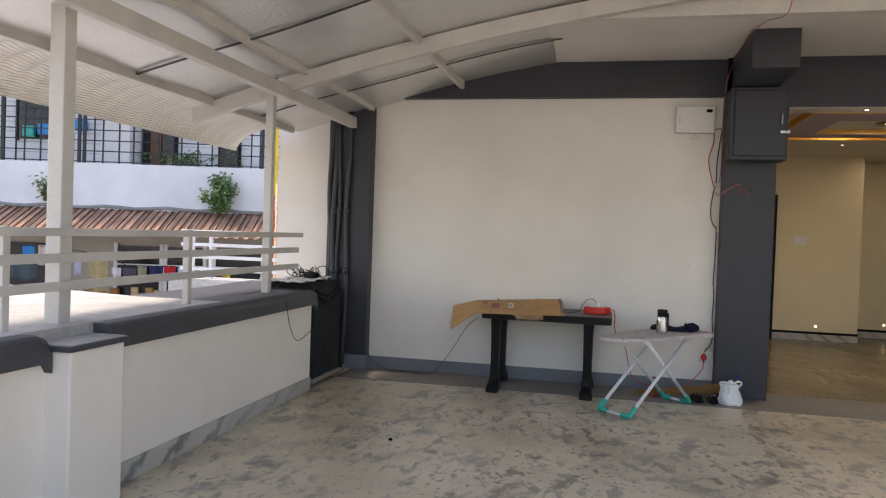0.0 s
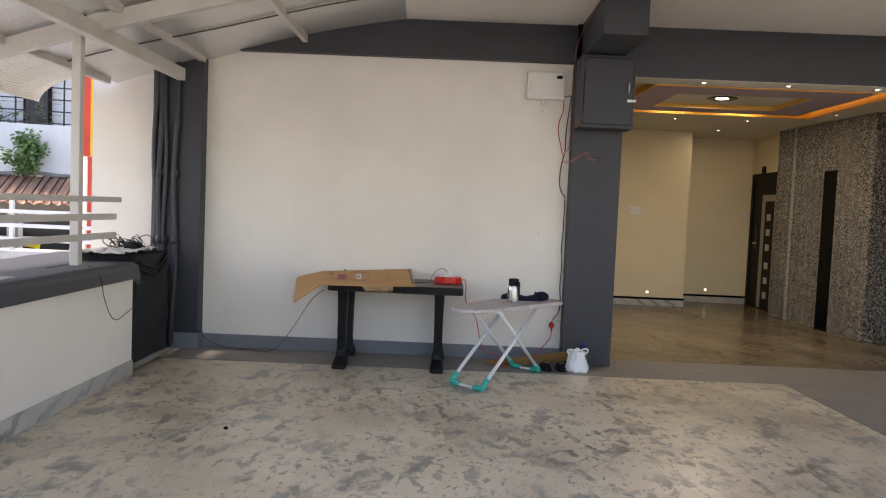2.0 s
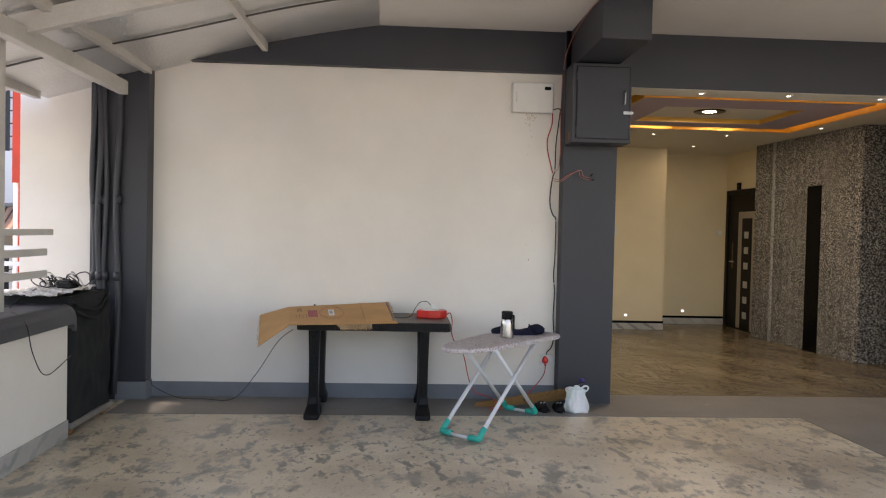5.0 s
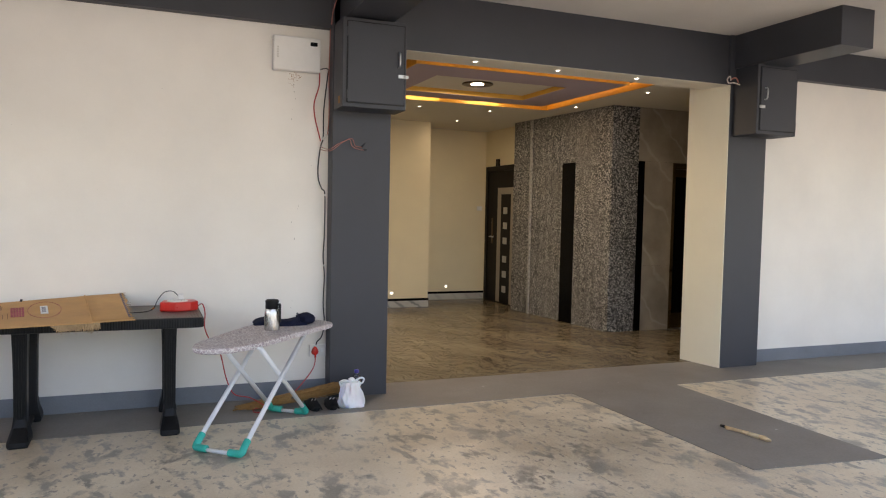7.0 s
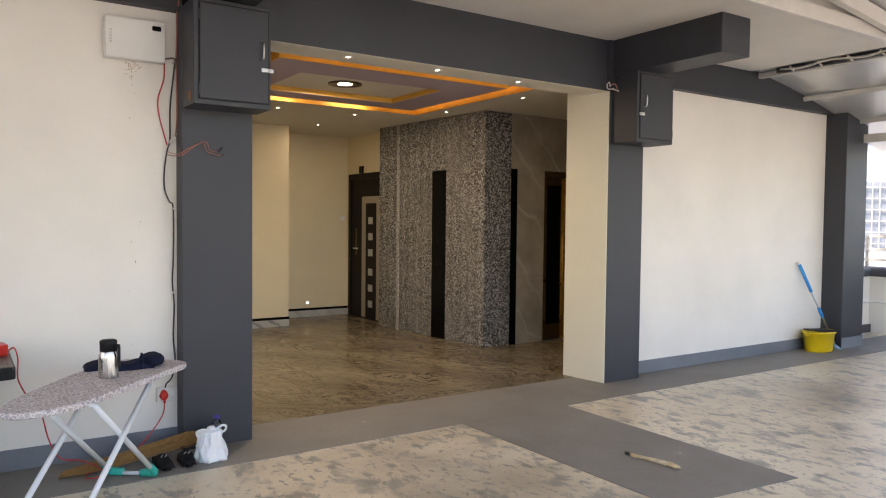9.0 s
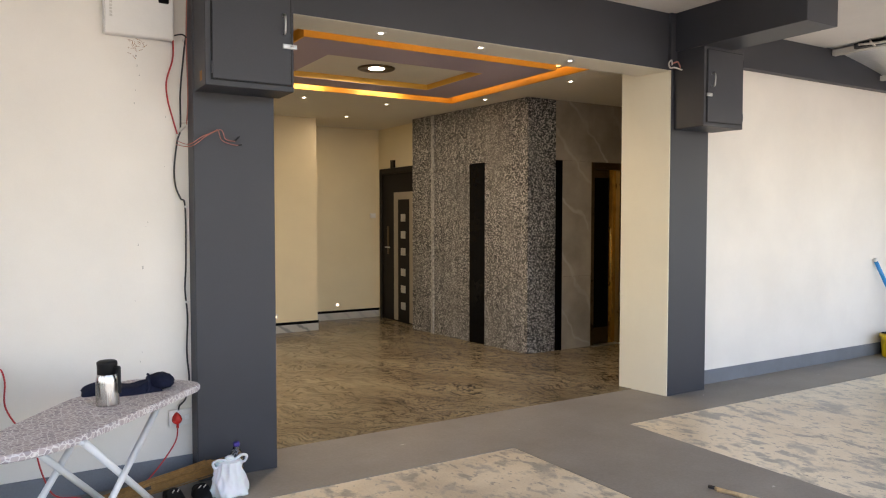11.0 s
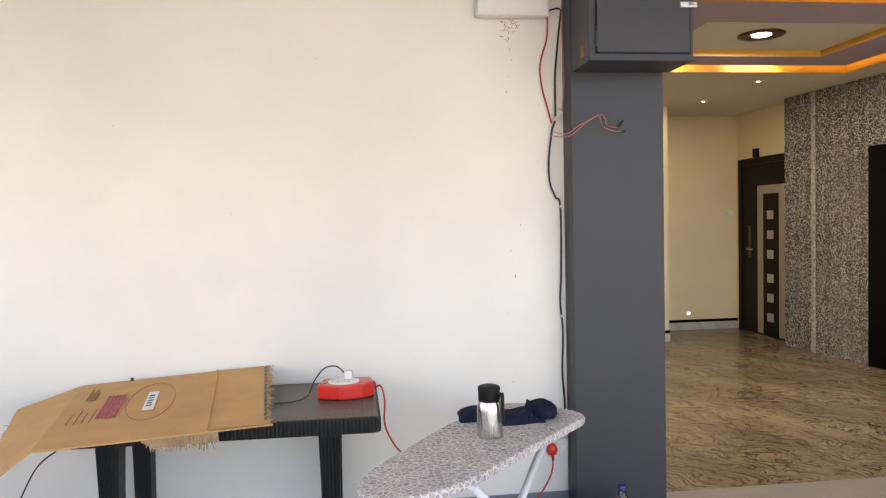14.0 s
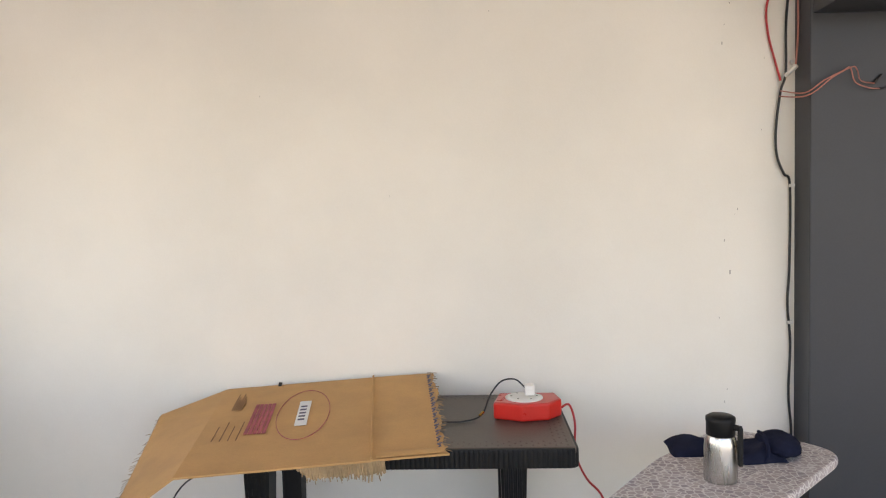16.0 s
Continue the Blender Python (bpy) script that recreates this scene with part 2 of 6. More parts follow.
def board_cloth():
    """Printed cotton with pinkish grey pebble pattern and pale lines."""
    m, ns, ls, p = nodes_of("printed_cotton")
    co = ns.new("ShaderNodeTexCoord")
    cell, edge = ns.new("ShaderNodeTexVoronoi"), ns.new("ShaderNodeTexVoronoi")
    edge.feature = "DISTANCE_TO_EDGE"
    for v in (cell, edge):
        v.inputs["Scale"].default_value = 46
        ls.new(co.outputs["Object"], v.inputs["Vector"])
    sep = ns.new("ShaderNodeSeparateColor")
    ls.new(cell.outputs["Color"], sep.inputs[0])
    tone = ramp(ns, [(0.1, (0.35, 0.305, 0.315)), (0.5, (0.45, 0.38, 0.37)), (0.9, (0.51, 0.45, 0.445))])
    ls.new(sep.outputs[0], tone.inputs[0])
    line = ramp(ns, [(0.03, (1, 1, 1)), (0.11, (0, 0, 0))])
    ls.new(edge.outputs["Distance"], line.inputs[0])
    mix = ns.new("ShaderNodeMix")
    mix.data_type = "RGBA"
    mix.inputs["B"].default_value = (0.72, 0.68, 0.66, 1)
    ls.new(line.outputs[0], mix.inputs["Factor"])
    ls.new(tone.outputs[0], mix.inputs["A"])
    ls.new(mix.outputs["Result"], p.inputs["Base Color"])
    p.inputs["Roughness"].default_value = 0.85
    return m


def foil():
    """White bubble foil under the roof sheets."""
    m, ns, ls, p = nodes_of("roof_foil")
    a, b = noise_tex(ns, ls, 1.2, 4), noise_tex(ns, ls, 46, 2, 0.5, (1.0, 0.6, 1))
    r = ramp(ns, [(0.3, (0.60, 0.60, 0.59)), (0.7, (0.75, 0.75, 0.74))])
    ls.new(a.outputs["Fac"], r.inputs[0])
    ls.new(r.outputs[0], p.inputs["Base Color"])
    p.inputs["Roughness"].default_value, p.inputs["Metallic"].default_value = 0.30, 0.55
    bump(ns, ls, p, b.outputs["Fac"], 0.5, 0.010)
    return m


def clear(name, tint=(1, 1, 1), rough=0.02):
    m, ns, ls, p = nodes_of(name)
    p.inputs["Base Color"].default_value = (*tint, 1)
    p.inputs["Transmission Weight"].default_value, p.inputs["Roughness"].default_value, p.inputs["IOR"].default_value = 1, rough, 1.45
    return m


WHITE = paint("white_wall_paint", (0.80, 0.76, 0.69), 0.75, 0.07, 1.1, 140, 0.12)
CREAM = paint("cream_wall_paint", (0.76, 0.66, 0.45), 0.65, 0.05, 1.3, 120, 0.1)
REVEAL = paint("pale_cream_paint", (0.76, 0.71, 0.56), 0.65, 0.05, 1.3, 120, 0.1)
HAZYGLASS = paint("hazy_window_glass", (0.30, 0.33, 0.36), 0.3, 0.2, 2, 20, 0.0)
DARK = paint("dark_grey_paint", (0.035, 0.0375, 0.0455), 0.5, 0.12, 2.0, 120, 0.15)
SKIRT = paint("grey_skirting_paint", (0.175, 0.19, 0.21), 0.55, 0.15, 3.0, 90, 0.2)
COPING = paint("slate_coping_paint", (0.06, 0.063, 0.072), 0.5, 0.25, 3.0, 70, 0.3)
STEEL = paint("cream_steel_paint", (0.58, 0.555, 0.51), 0.42, 0.12, 3.0, 60, 0.1)
SLAB = paint("ceiling_plaster", (0.66, 0.63, 0.585), 0.85, 0.08, 1.0, 60, 0.2)
CEIL = paint("hall_ceiling_paint", (0.72, 0.68, 0.58), 0.8, 0.04, 1.0, 60, 0.05)
LILAC = paint("lilac_ceiling_paint", (0.43, 0.35, 0.40), 0.8, 0.05, 1.0, 60, 0.05)
GOLD = paint("gold_paint", (0.66, 0.36, 0.05), 0.5, 0.1, 4.0, 60, 0.05)
BRASS = paint("polished_gold_metal", (0.95, 0.60, 0.16), 0.14, 0.1, 6.0, 5, 0.25, 0.02, metal=1.0)
BRONZE = paint("dark_bronze_metal", (0.10, 0.065, 0.03), 0.3, 0.2, 6.0, 40, 0.05, metal=0.7)
CEMENT = cement()
STONE = floor_stone()
MARBLE = flowing_marble()
GREYMARBLE = veined("grey_marble", (0.46, 0.40, 0.32), (0.30, 0.262, 0.208), (0.52, 0.47, 0.40), 0.9, (1, 1, 1), (30, 25, 40), 0.16, 6.0, 0.016)
SKIRTMARBLE = veined("skirting_marble", (0.50, 0.49, 0.45), (0.38, 0.37, 0.34), (0.16, 0.17, 0.17), 2.2, (1, 1, 1), (0, 50, 20), 0.35, 6.0, 0.1)
CLAD = pebble_stone()
BEAD = paint("pale_corner_stone", (0.46, 0.45, 0.42), 0.6, 0.6, 34, 90, 0.8, 0.008)
BLACKGLASS = paint("black_glass", (0.004, 0.004, 0.0045), 0.22, 0.1, 2, 20, 0.0, spec=0.06)
BLACK = paint("black_plastic", (0.009, 0.009, 0.0095), 0.5, 0.2, 6, 160, 0.25, spec=0.25)
TABLETOP = paint("dark_brown_plastic", (0.105, 0.084, 0.07), 0.45, 0.25, 7, 220, 0.3)
CARD = paint("corrugated_cardboard", (0.56, 0.315, 0.125), 0.85, 0.12, 5, 180, 0.3)
CARDTORN = paint("torn_cardboard", (0.40, 0.27, 0.15), 0.95, 0.25, 30, 180, 0.3)
INKRED = paint("red_print", (0.40, 0.09, 0.10), 0.8, 0.3, 22, 180, 0.2)
INKBROWN = paint("brown_print", (0.22, 0.115, 0.05), 0.85, 0.2, 22, 180, 0.2)
INKBLUE = paint("blue_grey_print", (0.13, 0.12, 0.17), 0.85, 0.2, 22, 180, 0.2)
PAPER = paint("white_paper", (0.78, 0.78, 0.76), 0.8, 0.06, 8, 80, 0.1)
REDPL = paint("red_plastic", (0.62, 0.024, 0.016), 0.28, 0.08, 5, 120, 0.05)
WHITEPL = paint("white_plastic", (0.74, 0.72, 0.68), 0.4, 0.05, 6, 120, 0.05)
WHITELEG = paint("white_leg_paint", (0.76, 0.77, 0.77), 0.35, 0.06, 6, 90, 0.05)
TEAL = paint("teal_plastic", (0.0, 0.45, 0.36), 0.4, 0.08, 6, 90, 0.05)
CHROME = paint("brushed_steel", (0.60, 0.585, 0.56), 0.28, 0.1, 5, 140, 0.1, metal=1.0, stretch=(1, 1, 0.1))
ZINC = paint("zinc_metal", (0.55, 0.55, 0.54), 0.35, 0.15, 8, 90, 0.1, metal=1.0)
NAVY = paint("navy_cloth", (0.016, 0.019, 0.04), 0.95, 0.3, 14, 300, 0.7, 0.002, spec=0.1)
COVER = paint("black_fabric_cover", (0.02, 0.021, 0.022), 0.8, 0.35, 5, 240, 0.5, 0.002, spec=0.2)
BAG = paint("white_polythene", (0.82, 0.82, 0.82), 0.35, 0.06, 8, 60, 0.4, 0.004)
BAG.node_tree.nodes["Principled BSDF"].inputs["Subsurface Weight"].default_value = 0.2
BROOM = paint("broom_straw", (0.30, 0.155, 0.045), 0.8, 0.3, 40, 200, 0.3)
RUBBER = paint("black_rubber", (0.007, 0.007, 0.0075), 0.65, 0.2, 12, 160, 0.3, spec=0.2)
WIRE = paint("black_cable", (0.015, 0.015, 0.016), 0.45, 0.1, 9, 90, 0.05)
REDWIRE = paint("red_cable", (0.5, 0.03, 0.03), 0.4, 0.1, 9, 90, 0.05)
PINKWIRE = paint("salmon_cable", (0.46, 0.17, 0.13), 0.45, 0.1, 9, 90, 0.05)
TAPE = paint("white_tape", (0.6, 0.57, 0.52), 0.7, 0.2, 30, 120, 0.2)
WOODD = paint("dark_wood", (0.009, 0.006, 0.005), 0.5, 0.25, 5, 60, 0.15, spec=0.15, stretch=(1, 1, 0.15))
WOODL = paint("pale_wood_veneer", (0.36, 0.31, 0.24), 0.5, 0.15, 5, 60, 0.1, stretch=(1, 1, 0.15))
YELLOW = paint("yellow_plastic", (0.75, 0.50, 0.01), 0.35, 0.06, 5, 90, 0.05)
BLUEPL = paint("blue_plastic", (0.01, 0.26, 0.62), 0.35, 0.06, 5, 90, 0.05)
VIOLET = paint("violet_cap_plastic", (0.05, 0.03, 0.25), 0.35, 0.05, 5, 90, 0.05)
CLEARPL = clear("clear_plastic", (0.95, 0.97, 0.98), 0.22)
STICKM = paint("bare_wood", (0.60, 0.46, 0.27), 0.8, 0.3, 20, 90, 0.3)
RUST = paint("rusty_plate", (0.35, 0.16, 0.05), 0.8, 0.3, 20, 90, 0.3)
CHIP = paint("bare_plaster", (0.42, 0.39, 0.35), 0.9, 0.3, 60, 200, 0.3)
FOIL = foil()
SHEET = paint("white_roof_sheet", (0.72, 0.70, 0.65), 0.4, 0.08, 2.0, 60, 0.05, metal=0.15)
SEAM = paint("dark_seam_tape", (0.05, 0.045, 0.04), 0.6, 0.3, 8, 90, 0.2)
OUTWHITE = paint("weathered_white_paint", (0.76, 0.77, 0.78), 0.85, 0.1, 0.9, 20, 0.3)
OUTTILE = paint("pale_wall_tiles", (0.40, 0.37, 0.32), 0.5, 0.12, 2.0, 20, 0.2)
OUTROOF = paint("brown_roof_sheet", (0.46, 0.26, 0.17), 0.75, 0.3, 3.0, 30, 0.3)
OUTDARK = paint("dark_window_glass", (0.02, 0.022, 0.025), 0.15, 0.3, 2, 20, 0.0)
IRON = paint("black_iron", (0.02, 0.02, 0.024), 0.5, 0.2, 9, 90, 0.2)
# Paler copy of the weathered concrete; sunlight is put into its colour.
PALECONC = paint("concrete_painted_sunlit", (0.47, 0.465, 0.45), 0.85, 0.3, 1.6, 24, 0.4, 0.008)
SCREED = paint("weathered_concrete", (0.27, 0.27, 0.265), 0.9, 0.25, 1.3, 18, 0.5, 0.01)
LEAF = paint("green_leaves", (0.12, 0.22, 0.07), 0.5, 0.4, 9, 60, 0.1)
TWIG = paint("brown_twig", (0.10, 0.07, 0.04), 0.9, 0.2, 9, 60, 0.2)
LAMPON = glow("lamp_glow", (1.0, 0.92, 0.78), 8.0)
SPOTON = glow("downlight_glow", (1.0, 0.9, 0.76), 3.5)
STRIPON = glow("amber_strip_glow", (1.0, 0.52, 0.14), 1.15)
STEPON = glow("step_light_glow", (1.0, 0.85, 0.6), 1.6)


# ---- shapes ----
HOME = {}


def thing(name, label, category, base=(0, 0, 0), m=None, group="", kind=""):
    """An empty at a thing's base. Parts of a thing with m are in its own space, of others in the world's."""
    e = new(name)
    e.empty_display_size = 0.1
    e.matrix_world = m if m else Matrix.Translation(base)
    if not m:
        HOME[e] = Matrix.Translation(base).inverted()
    return tagged(e, label, category, group, kind)


def mesh_of(name, bm, material, smooth=False):
    me = bpy.data.meshes.new(name)
    bmesh.ops.recalc_face_normals(bm, faces=bm.faces[:])
    if smooth:
        for f in bm.faces:
            f.smooth = True
    bm.to_mesh(me)
    bm.free()
    me.materials.append(material)
    return me


def part(name, bm, material, parent=None, label="", smooth=False):
    """Links a bmesh as one mesh object under a thing or a part."""
    ob = new(name, mesh_of(name, bm, material, smooth))
    if parent:
        ob.parent = parent
        if parent in HOME:
            ob.matrix_parent_inverse = HOME[parent]
    return tagged(ob, label)


def single(name, bm, material, label="", category="", kind="", group="", smooth=False):
    return tagged(part(name, bm, material, None, "", smooth), label, category, group, kind)


def block(a, b, bevel=0.0, bm=None, segments=2):
    bm = bm or bmesh.new()
    got = bmesh.ops.create_cube(bm, size=1)["verts"]
    for v in got:
        v.co = [(a[i] + b[i]) / 2 + v.co[i] * abs(b[i] - a[i]) for i in range(3)]
    if bevel:
        edges = list({e for v in got for e in v.link_edges})
        bmesh.ops.bevel(bm, geom=edges, offset=bevel, segments=segments, affect="EDGES", profile=0.5)
    return bm


def prism(outline, z0, z1, bevel=0.0):
    """An outline in the plan, raised from z0 to z1."""
    bm = bmesh.new()
    low = [bm.verts.new((x, y, z0)) for x, y in outline]
    top = [bm.verts.new((x, y, z1)) for x, y in outline]
    bm.faces.new(low[::-1])
    bm.faces.new(top)
    for i in range(len(outline)):
        j = (i + 1) % len(outline)
        bm.faces.new((low[i], low[j], top[j], top[i]))
    if bevel:
        bmesh.ops.bevel(bm, geom=bm.edges[:], offset=bevel, segments=2, affect="EDGES", profile=0.5)
    return bm


def swing(pts, steps=6):
    """A smooth line through points."""
    pts = [Vector(p) for p in pts]
    out = []
    for i in range(len(pts) - 1):
        p0, p1, p2, p3 = pts[max(i - 1, 0)], pts[i], pts[i + 1], pts[min(i + 2, len(pts) - 1)]
        for k in range(steps):
            t = k / steps
            out.append(0.5 * ((2 * p1) + (p2 - p0) * t + (2 * p0 - 5 * p1 + 4 * p2 - p3) * t * t + (3 * p1 - p0 - 3 * p2 + p3) * t ** 3))
    return out + [pts[-1]]


def tube(pts, r, sides=8, bm=None, taper=None):
    """A round bar along points."""
    bm = bm or bmesh.new()
    pts = [Vector(p) for p in pts]
    side, rings = None, []
    for i, p in enumerate(pts):
        d = (pts[min(i + 1, len(pts) - 1)] - pts[max(i - 1, 0)]).normalized()
        if side is None:
            side = d.orthogonal().normalized()
        side = (side - d * side.dot(d)).normalized()
        up = d.cross(side)
        k = r if taper is None else r + (taper - r) * i / (len(pts) - 1)
        rings.append([bm.verts.new(p + k * (math.cos(a) * side + math.sin(a) * up)) for a in (2 * math.pi * j / sides for j in range(sides))])
    for a, b in zip(rings, rings[1:]):
        for j in range(sides):
            bm.faces.new((a[j], a[(j + 1) % sides], b[(j + 1) % sides], b[j]))
    bm.faces.new(rings[0][::-1])
    bm.faces.new(rings[-1])
    return bm


def turned(profile, sides=28, at=(0, 0, 0), bm=None):
    """A shape turned about the upright, from (radius, height) pairs."""
    bm = bm or bmesh.new()
    rings = [[bm.verts.new((at[0] + r * math.cos(a), at[1] + r * math.sin(a), at[2] + z)) for a in (2 * math.pi * j / sides for j in range(sides))] for r, z in profile]
    for a, b in zip(rings, rings[1:]):
        for j in range(sides):
            bm.faces.new((a[j], a[(j + 1) % sides], b[(j + 1) % sides], b[j]))
    bm.faces.new(rings[0][::-1])
    bm.faces.new(rings[-1])
    return bm


def bar(p, q, w, h, bm=None, bevel=0.004):
    """A square bar from p to q, w wide and h high."""
    bm = bm or bmesh.new()
    p, q = Vector(p), Vector(q)
    d = q - p
    got = bmesh.ops.create_cube(bm, size=1)["verts"]
    turn = d.to_track_quat("Y", "Z").to_matrix().to_4x4()
    bmesh.ops.transform(bm, matrix=Matrix.Translation((p + q) / 2) @ turn @ Matrix.Diagonal((w, d.length, h, 1)), verts=got)
    if bevel:
        bmesh.ops.bevel(bm, geom=list({e for v in got for e in v.link_edges}), offset=bevel, segments=2, affect="EDGES", profile=0.5)
    return bm


def surface(fn, nu, nv, thick=0.0):
    """A curved sheet from fn(u, v), u and v from 0 to 1, with thickness."""
    bm = bmesh.new()
    grid = [[bm.verts.new(fn(i / nu, j / nv)) for j in range(nv + 1)] for i in range(nu + 1)]
    for i in range(nu):
        for j in range(nv):
            bm.faces.new((grid[i][j], grid[i + 1][j], grid[i + 1][j + 1], grid[i][j + 1]))
    if thick:
        bmesh.ops.recalc_face_normals(bm, faces=bm.faces[:])
        bmesh.ops.solidify(bm, geom=bm.faces[:], thickness=thick)
    return bm


def cable(name, pts, r, material, label, steps=6):
    return single(name, tube(swing(pts, steps), r, 7), material, label, "cable", smooth=True)


def structure(name, bm, material, label=""):
    return single(name, bm, material, label, "", "structure")


# ---- setting: terrace ----
ground_floor = structure("floor", block((-2.5, -6, -0.2), (11.2, 7.53, -0.003)), STONE, "pale worn ground stone slab floor with grey smudges")
structure("floor_band", prism([(-2.0, 6.76), (3.29, 6.79), (3.33, 4.97), (4.28, 4.87), (4.29, 6.79), (10.6, 6.72), (10.6, 7.33), (5.59, 7.33), (5.05, 7.56), (1.9, 7.525), (1.9, 7.2), (1.46, 7.33), (-2.0, 7.33)], -0.05, 0.004), CEMENT, "grey cement band along the wall")
structure("wall_north", block((-1.865, 7.33, 0), (1.46, 7.6, 2.722)), WHITE, "white painted wall with small chips")
structure("wall_north_right", block((5.59, 7.33, 0), (8.9, 7.6, 2.745)), WHITE, "white painted wall")
structure("beam_left", block((-2.38, 7.25, 2.719), (1.46, 7.6, 3.3)), DARK, "dark grey painted beam")
structure("beam_opening", block((1.46, 7.2, 2.609), (5.6, 7.203, 3.3)), DARK)
structure("beam_opening_core", block((1.46, 7.203, 2.702), (5.6, 7.46, 3.3)), DARK, "dark grey painted beam over the opening")
structure("beam_right", block((5.6, 7.25, 2.742), (9.75, 7.6, 3.3)), DARK, "dark grey painted beam")
structure("pillar_1", block((1.455, 7.2, 0), (1.9, 7.66, 3.05), 0.006), DARK, "dark grey painted pillar")
structure("pillar_2", block((5.145, 7.2, 0), (5.59, 7.66, 3.05), 0.006), DARK, "dark grey painted pillar")
structure("pillar_2_head", block((5.1, 7.17, 2.62), (5.26, 7.3, 3.05), 0.004), DARK)
structure("pillar_2_reveal", prism([(5.14, 7.203), (5.14, 7.66), (5.065, 7.66), (5.13, 7.203)], 0, 2.618), REVEAL, "cream painted side of the pillar")
structure("pillar_2_reveal_top", prism([(5.14, 7.503), (5.14, 7.66), (5.065, 7.66), (5.087, 7.503)], 2.619, 2.699), REVEAL)
structure("pillar_left", block((-2.31, 7.2, 0), (-1.865, 7.6, 2.722), 0.006), DARK, "dark grey painted pillar with paint specks")
structure("pillar_right", block((8.9, 7.08, 0), (9.37, 7.6, 2.75), 0.006), DARK, "dark grey painted pillar")
structure("wall_return", block((-2.92, 7.34, -0.2), (-2.31, 7.6, 2.62)), WHITE, "white painted end wall")
structure("bracket_1", block((1.5, 6.27, 2.75), (1.85, 7.21, 3.06), 0.005), DARK, "dark grey cantilever beam under the slab")
structure("bracket_2", block((5.15, 6.07, 2.75), (5.5, 7.21, 3.06), 0.005), DARK, "dark grey cantilever beam under the slab")
structure("ceiling", block((-0.15, 5.72, 3.05), (7.3, 7.6, 3.2)), SLAB, "off-white plastered slab")
structure("fascia", block((-0.15, 5.66, 2.985), (7.3, 5.74, 3.1), 0.006), STEEL, "white fascia along the slab edge")
for n, (x0, x1, y) in enumerate(((-1.865, 1.455, 7.33), (5.59, 8.9, 7.33), (-2.1, -1.865, 7.2), (8.9, 9.37, 7.08))):
    structure("baseboard", block((x0, y - 0.008, 0), (x1, y, 0.125 if n != 2 else 0.145), 0.002), SKIRT, "grey painted skirting")
structure("baseboard", block((-1.867, 7.195, 0), (-1.857, 7.33, 0.145)), SKIRT)
structure("wall_south", block((-2.5, -6.2, -0.2), (11.2, -6, 0.95)), WHITE)

# parapet with coping and column
structure("parapet", block((-2.36, -6, -0.2), (-2.0, 6.13, 0.76)), WHITE, "white painted parapet wall")
structure("parapet_far", block((-2.62, 6.13, -0.2), (-2.46, 7.34, 0.76)), WHITE)


def coping_bm(y0, y1, x0=-2.33, x1=-1.955, z0=0.745, z1=0.875):
    """A rounded coping along y."""
    r = 0.055
    prof = [(x0, z0), (x1, z0), (x1, z1 - r)] + [(x1 - r + r * math.cos(a), z1 - r + r * math.sin(a)) for a in (radians(k) for k in (22, 45, 68, 90))] + [(x0, z1)]
    bm = bmesh.new()
    rings = [[bm.verts.new((x, y, z - d)) for x, z in prof] for y, d in ((y0, 0), (y1 - 0.06, 0), (y1 - 0.02, 0.015), (y1, 0.05))]
    for a, b in zip(rings, rings[1:]):
        for j in range(len(prof)):
            bm.faces.new((a[j], a[(j + 1) % len(prof)], b[(j + 1) % len(prof)], b[j]))
    bm.faces.new(rings[0])
    bm.faces.new(rings[-1][::-1])
    return bm


structure("coping", coping_bm(3.47, 6.16), COPING, "dark slate rounded coping on the parapet")
structure("coping", coping_bm(-6, 3.06), COPING, "dark slate rounded coping on the parapet")
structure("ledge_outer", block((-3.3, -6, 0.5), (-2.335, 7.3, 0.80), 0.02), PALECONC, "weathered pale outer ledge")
structure("ledge", block((-3.0, 5.0, 0.78), (-2.345, 6.9, 0.852), 0.03), COPING, "slate painted outer ledge")
structure("column", block((-2.4, 3.07, 0), (-1.87, 3.45, 0.795), 0.008), WHITE, "white painted parapet column")
structure("column_cap", block((-2.42, 3.055, 0.795), (-1.855, 3.47, 0.822), 0.004), COPING, "thin dark cap on the column")
# Pale top face on the dark cap, its sunlight painted in.
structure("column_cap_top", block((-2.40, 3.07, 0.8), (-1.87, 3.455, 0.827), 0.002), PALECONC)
for y0, y1, x in ((3.46, 6.13, -2.0), (-6, 3.07, -2.0)):
    structure("baseboard", block((x, y0, 0), (x + 0.012, y1, 0.115), 0.002), SKIRTMARBLE, "grey marble skirting")

# right side
structure("parapet_right", block((10.62, -6, -0.2), (10.85, 7.9, 0.76)), WHITE, "white painted parapet wall")
structure("parapet_right_back", block((9.37, 7.62, -0.2), (10.62, 7.85, 0.76)), WHITE, "white painted parapet wall")
structure("coping", block((10.56, -6, 0.76), (10.95, 7.95, 0.88), 0.04), COPING, "slate painted coping")
structure("coping", block((9.37, 7.56, 0.76), (10.56, 7.9, 0.88), 0.04), COPING, "slate painted coping")
structure("baseboard", block((9.37, 7.59, 0), (10.62, 7.62, 0.11), 0.003), COPING, "dark skirting at the parapet foot")
single("water_pipe", tube([(9.38, 7.60, 0.42), (10.55, 7.60, 0.42), (10.6, 7.55, 0.42), (10.6, 5.5, 0.42)], 0.014), WHITEPL, "cream plastic water pipe along the parapet", "pipe", smooth=True)


# ---- roof ----
def sheet_z(x):
    return 3.40 - (0.0247 if x < 3.6 else 0.0225) * (x - 3.6) ** 2


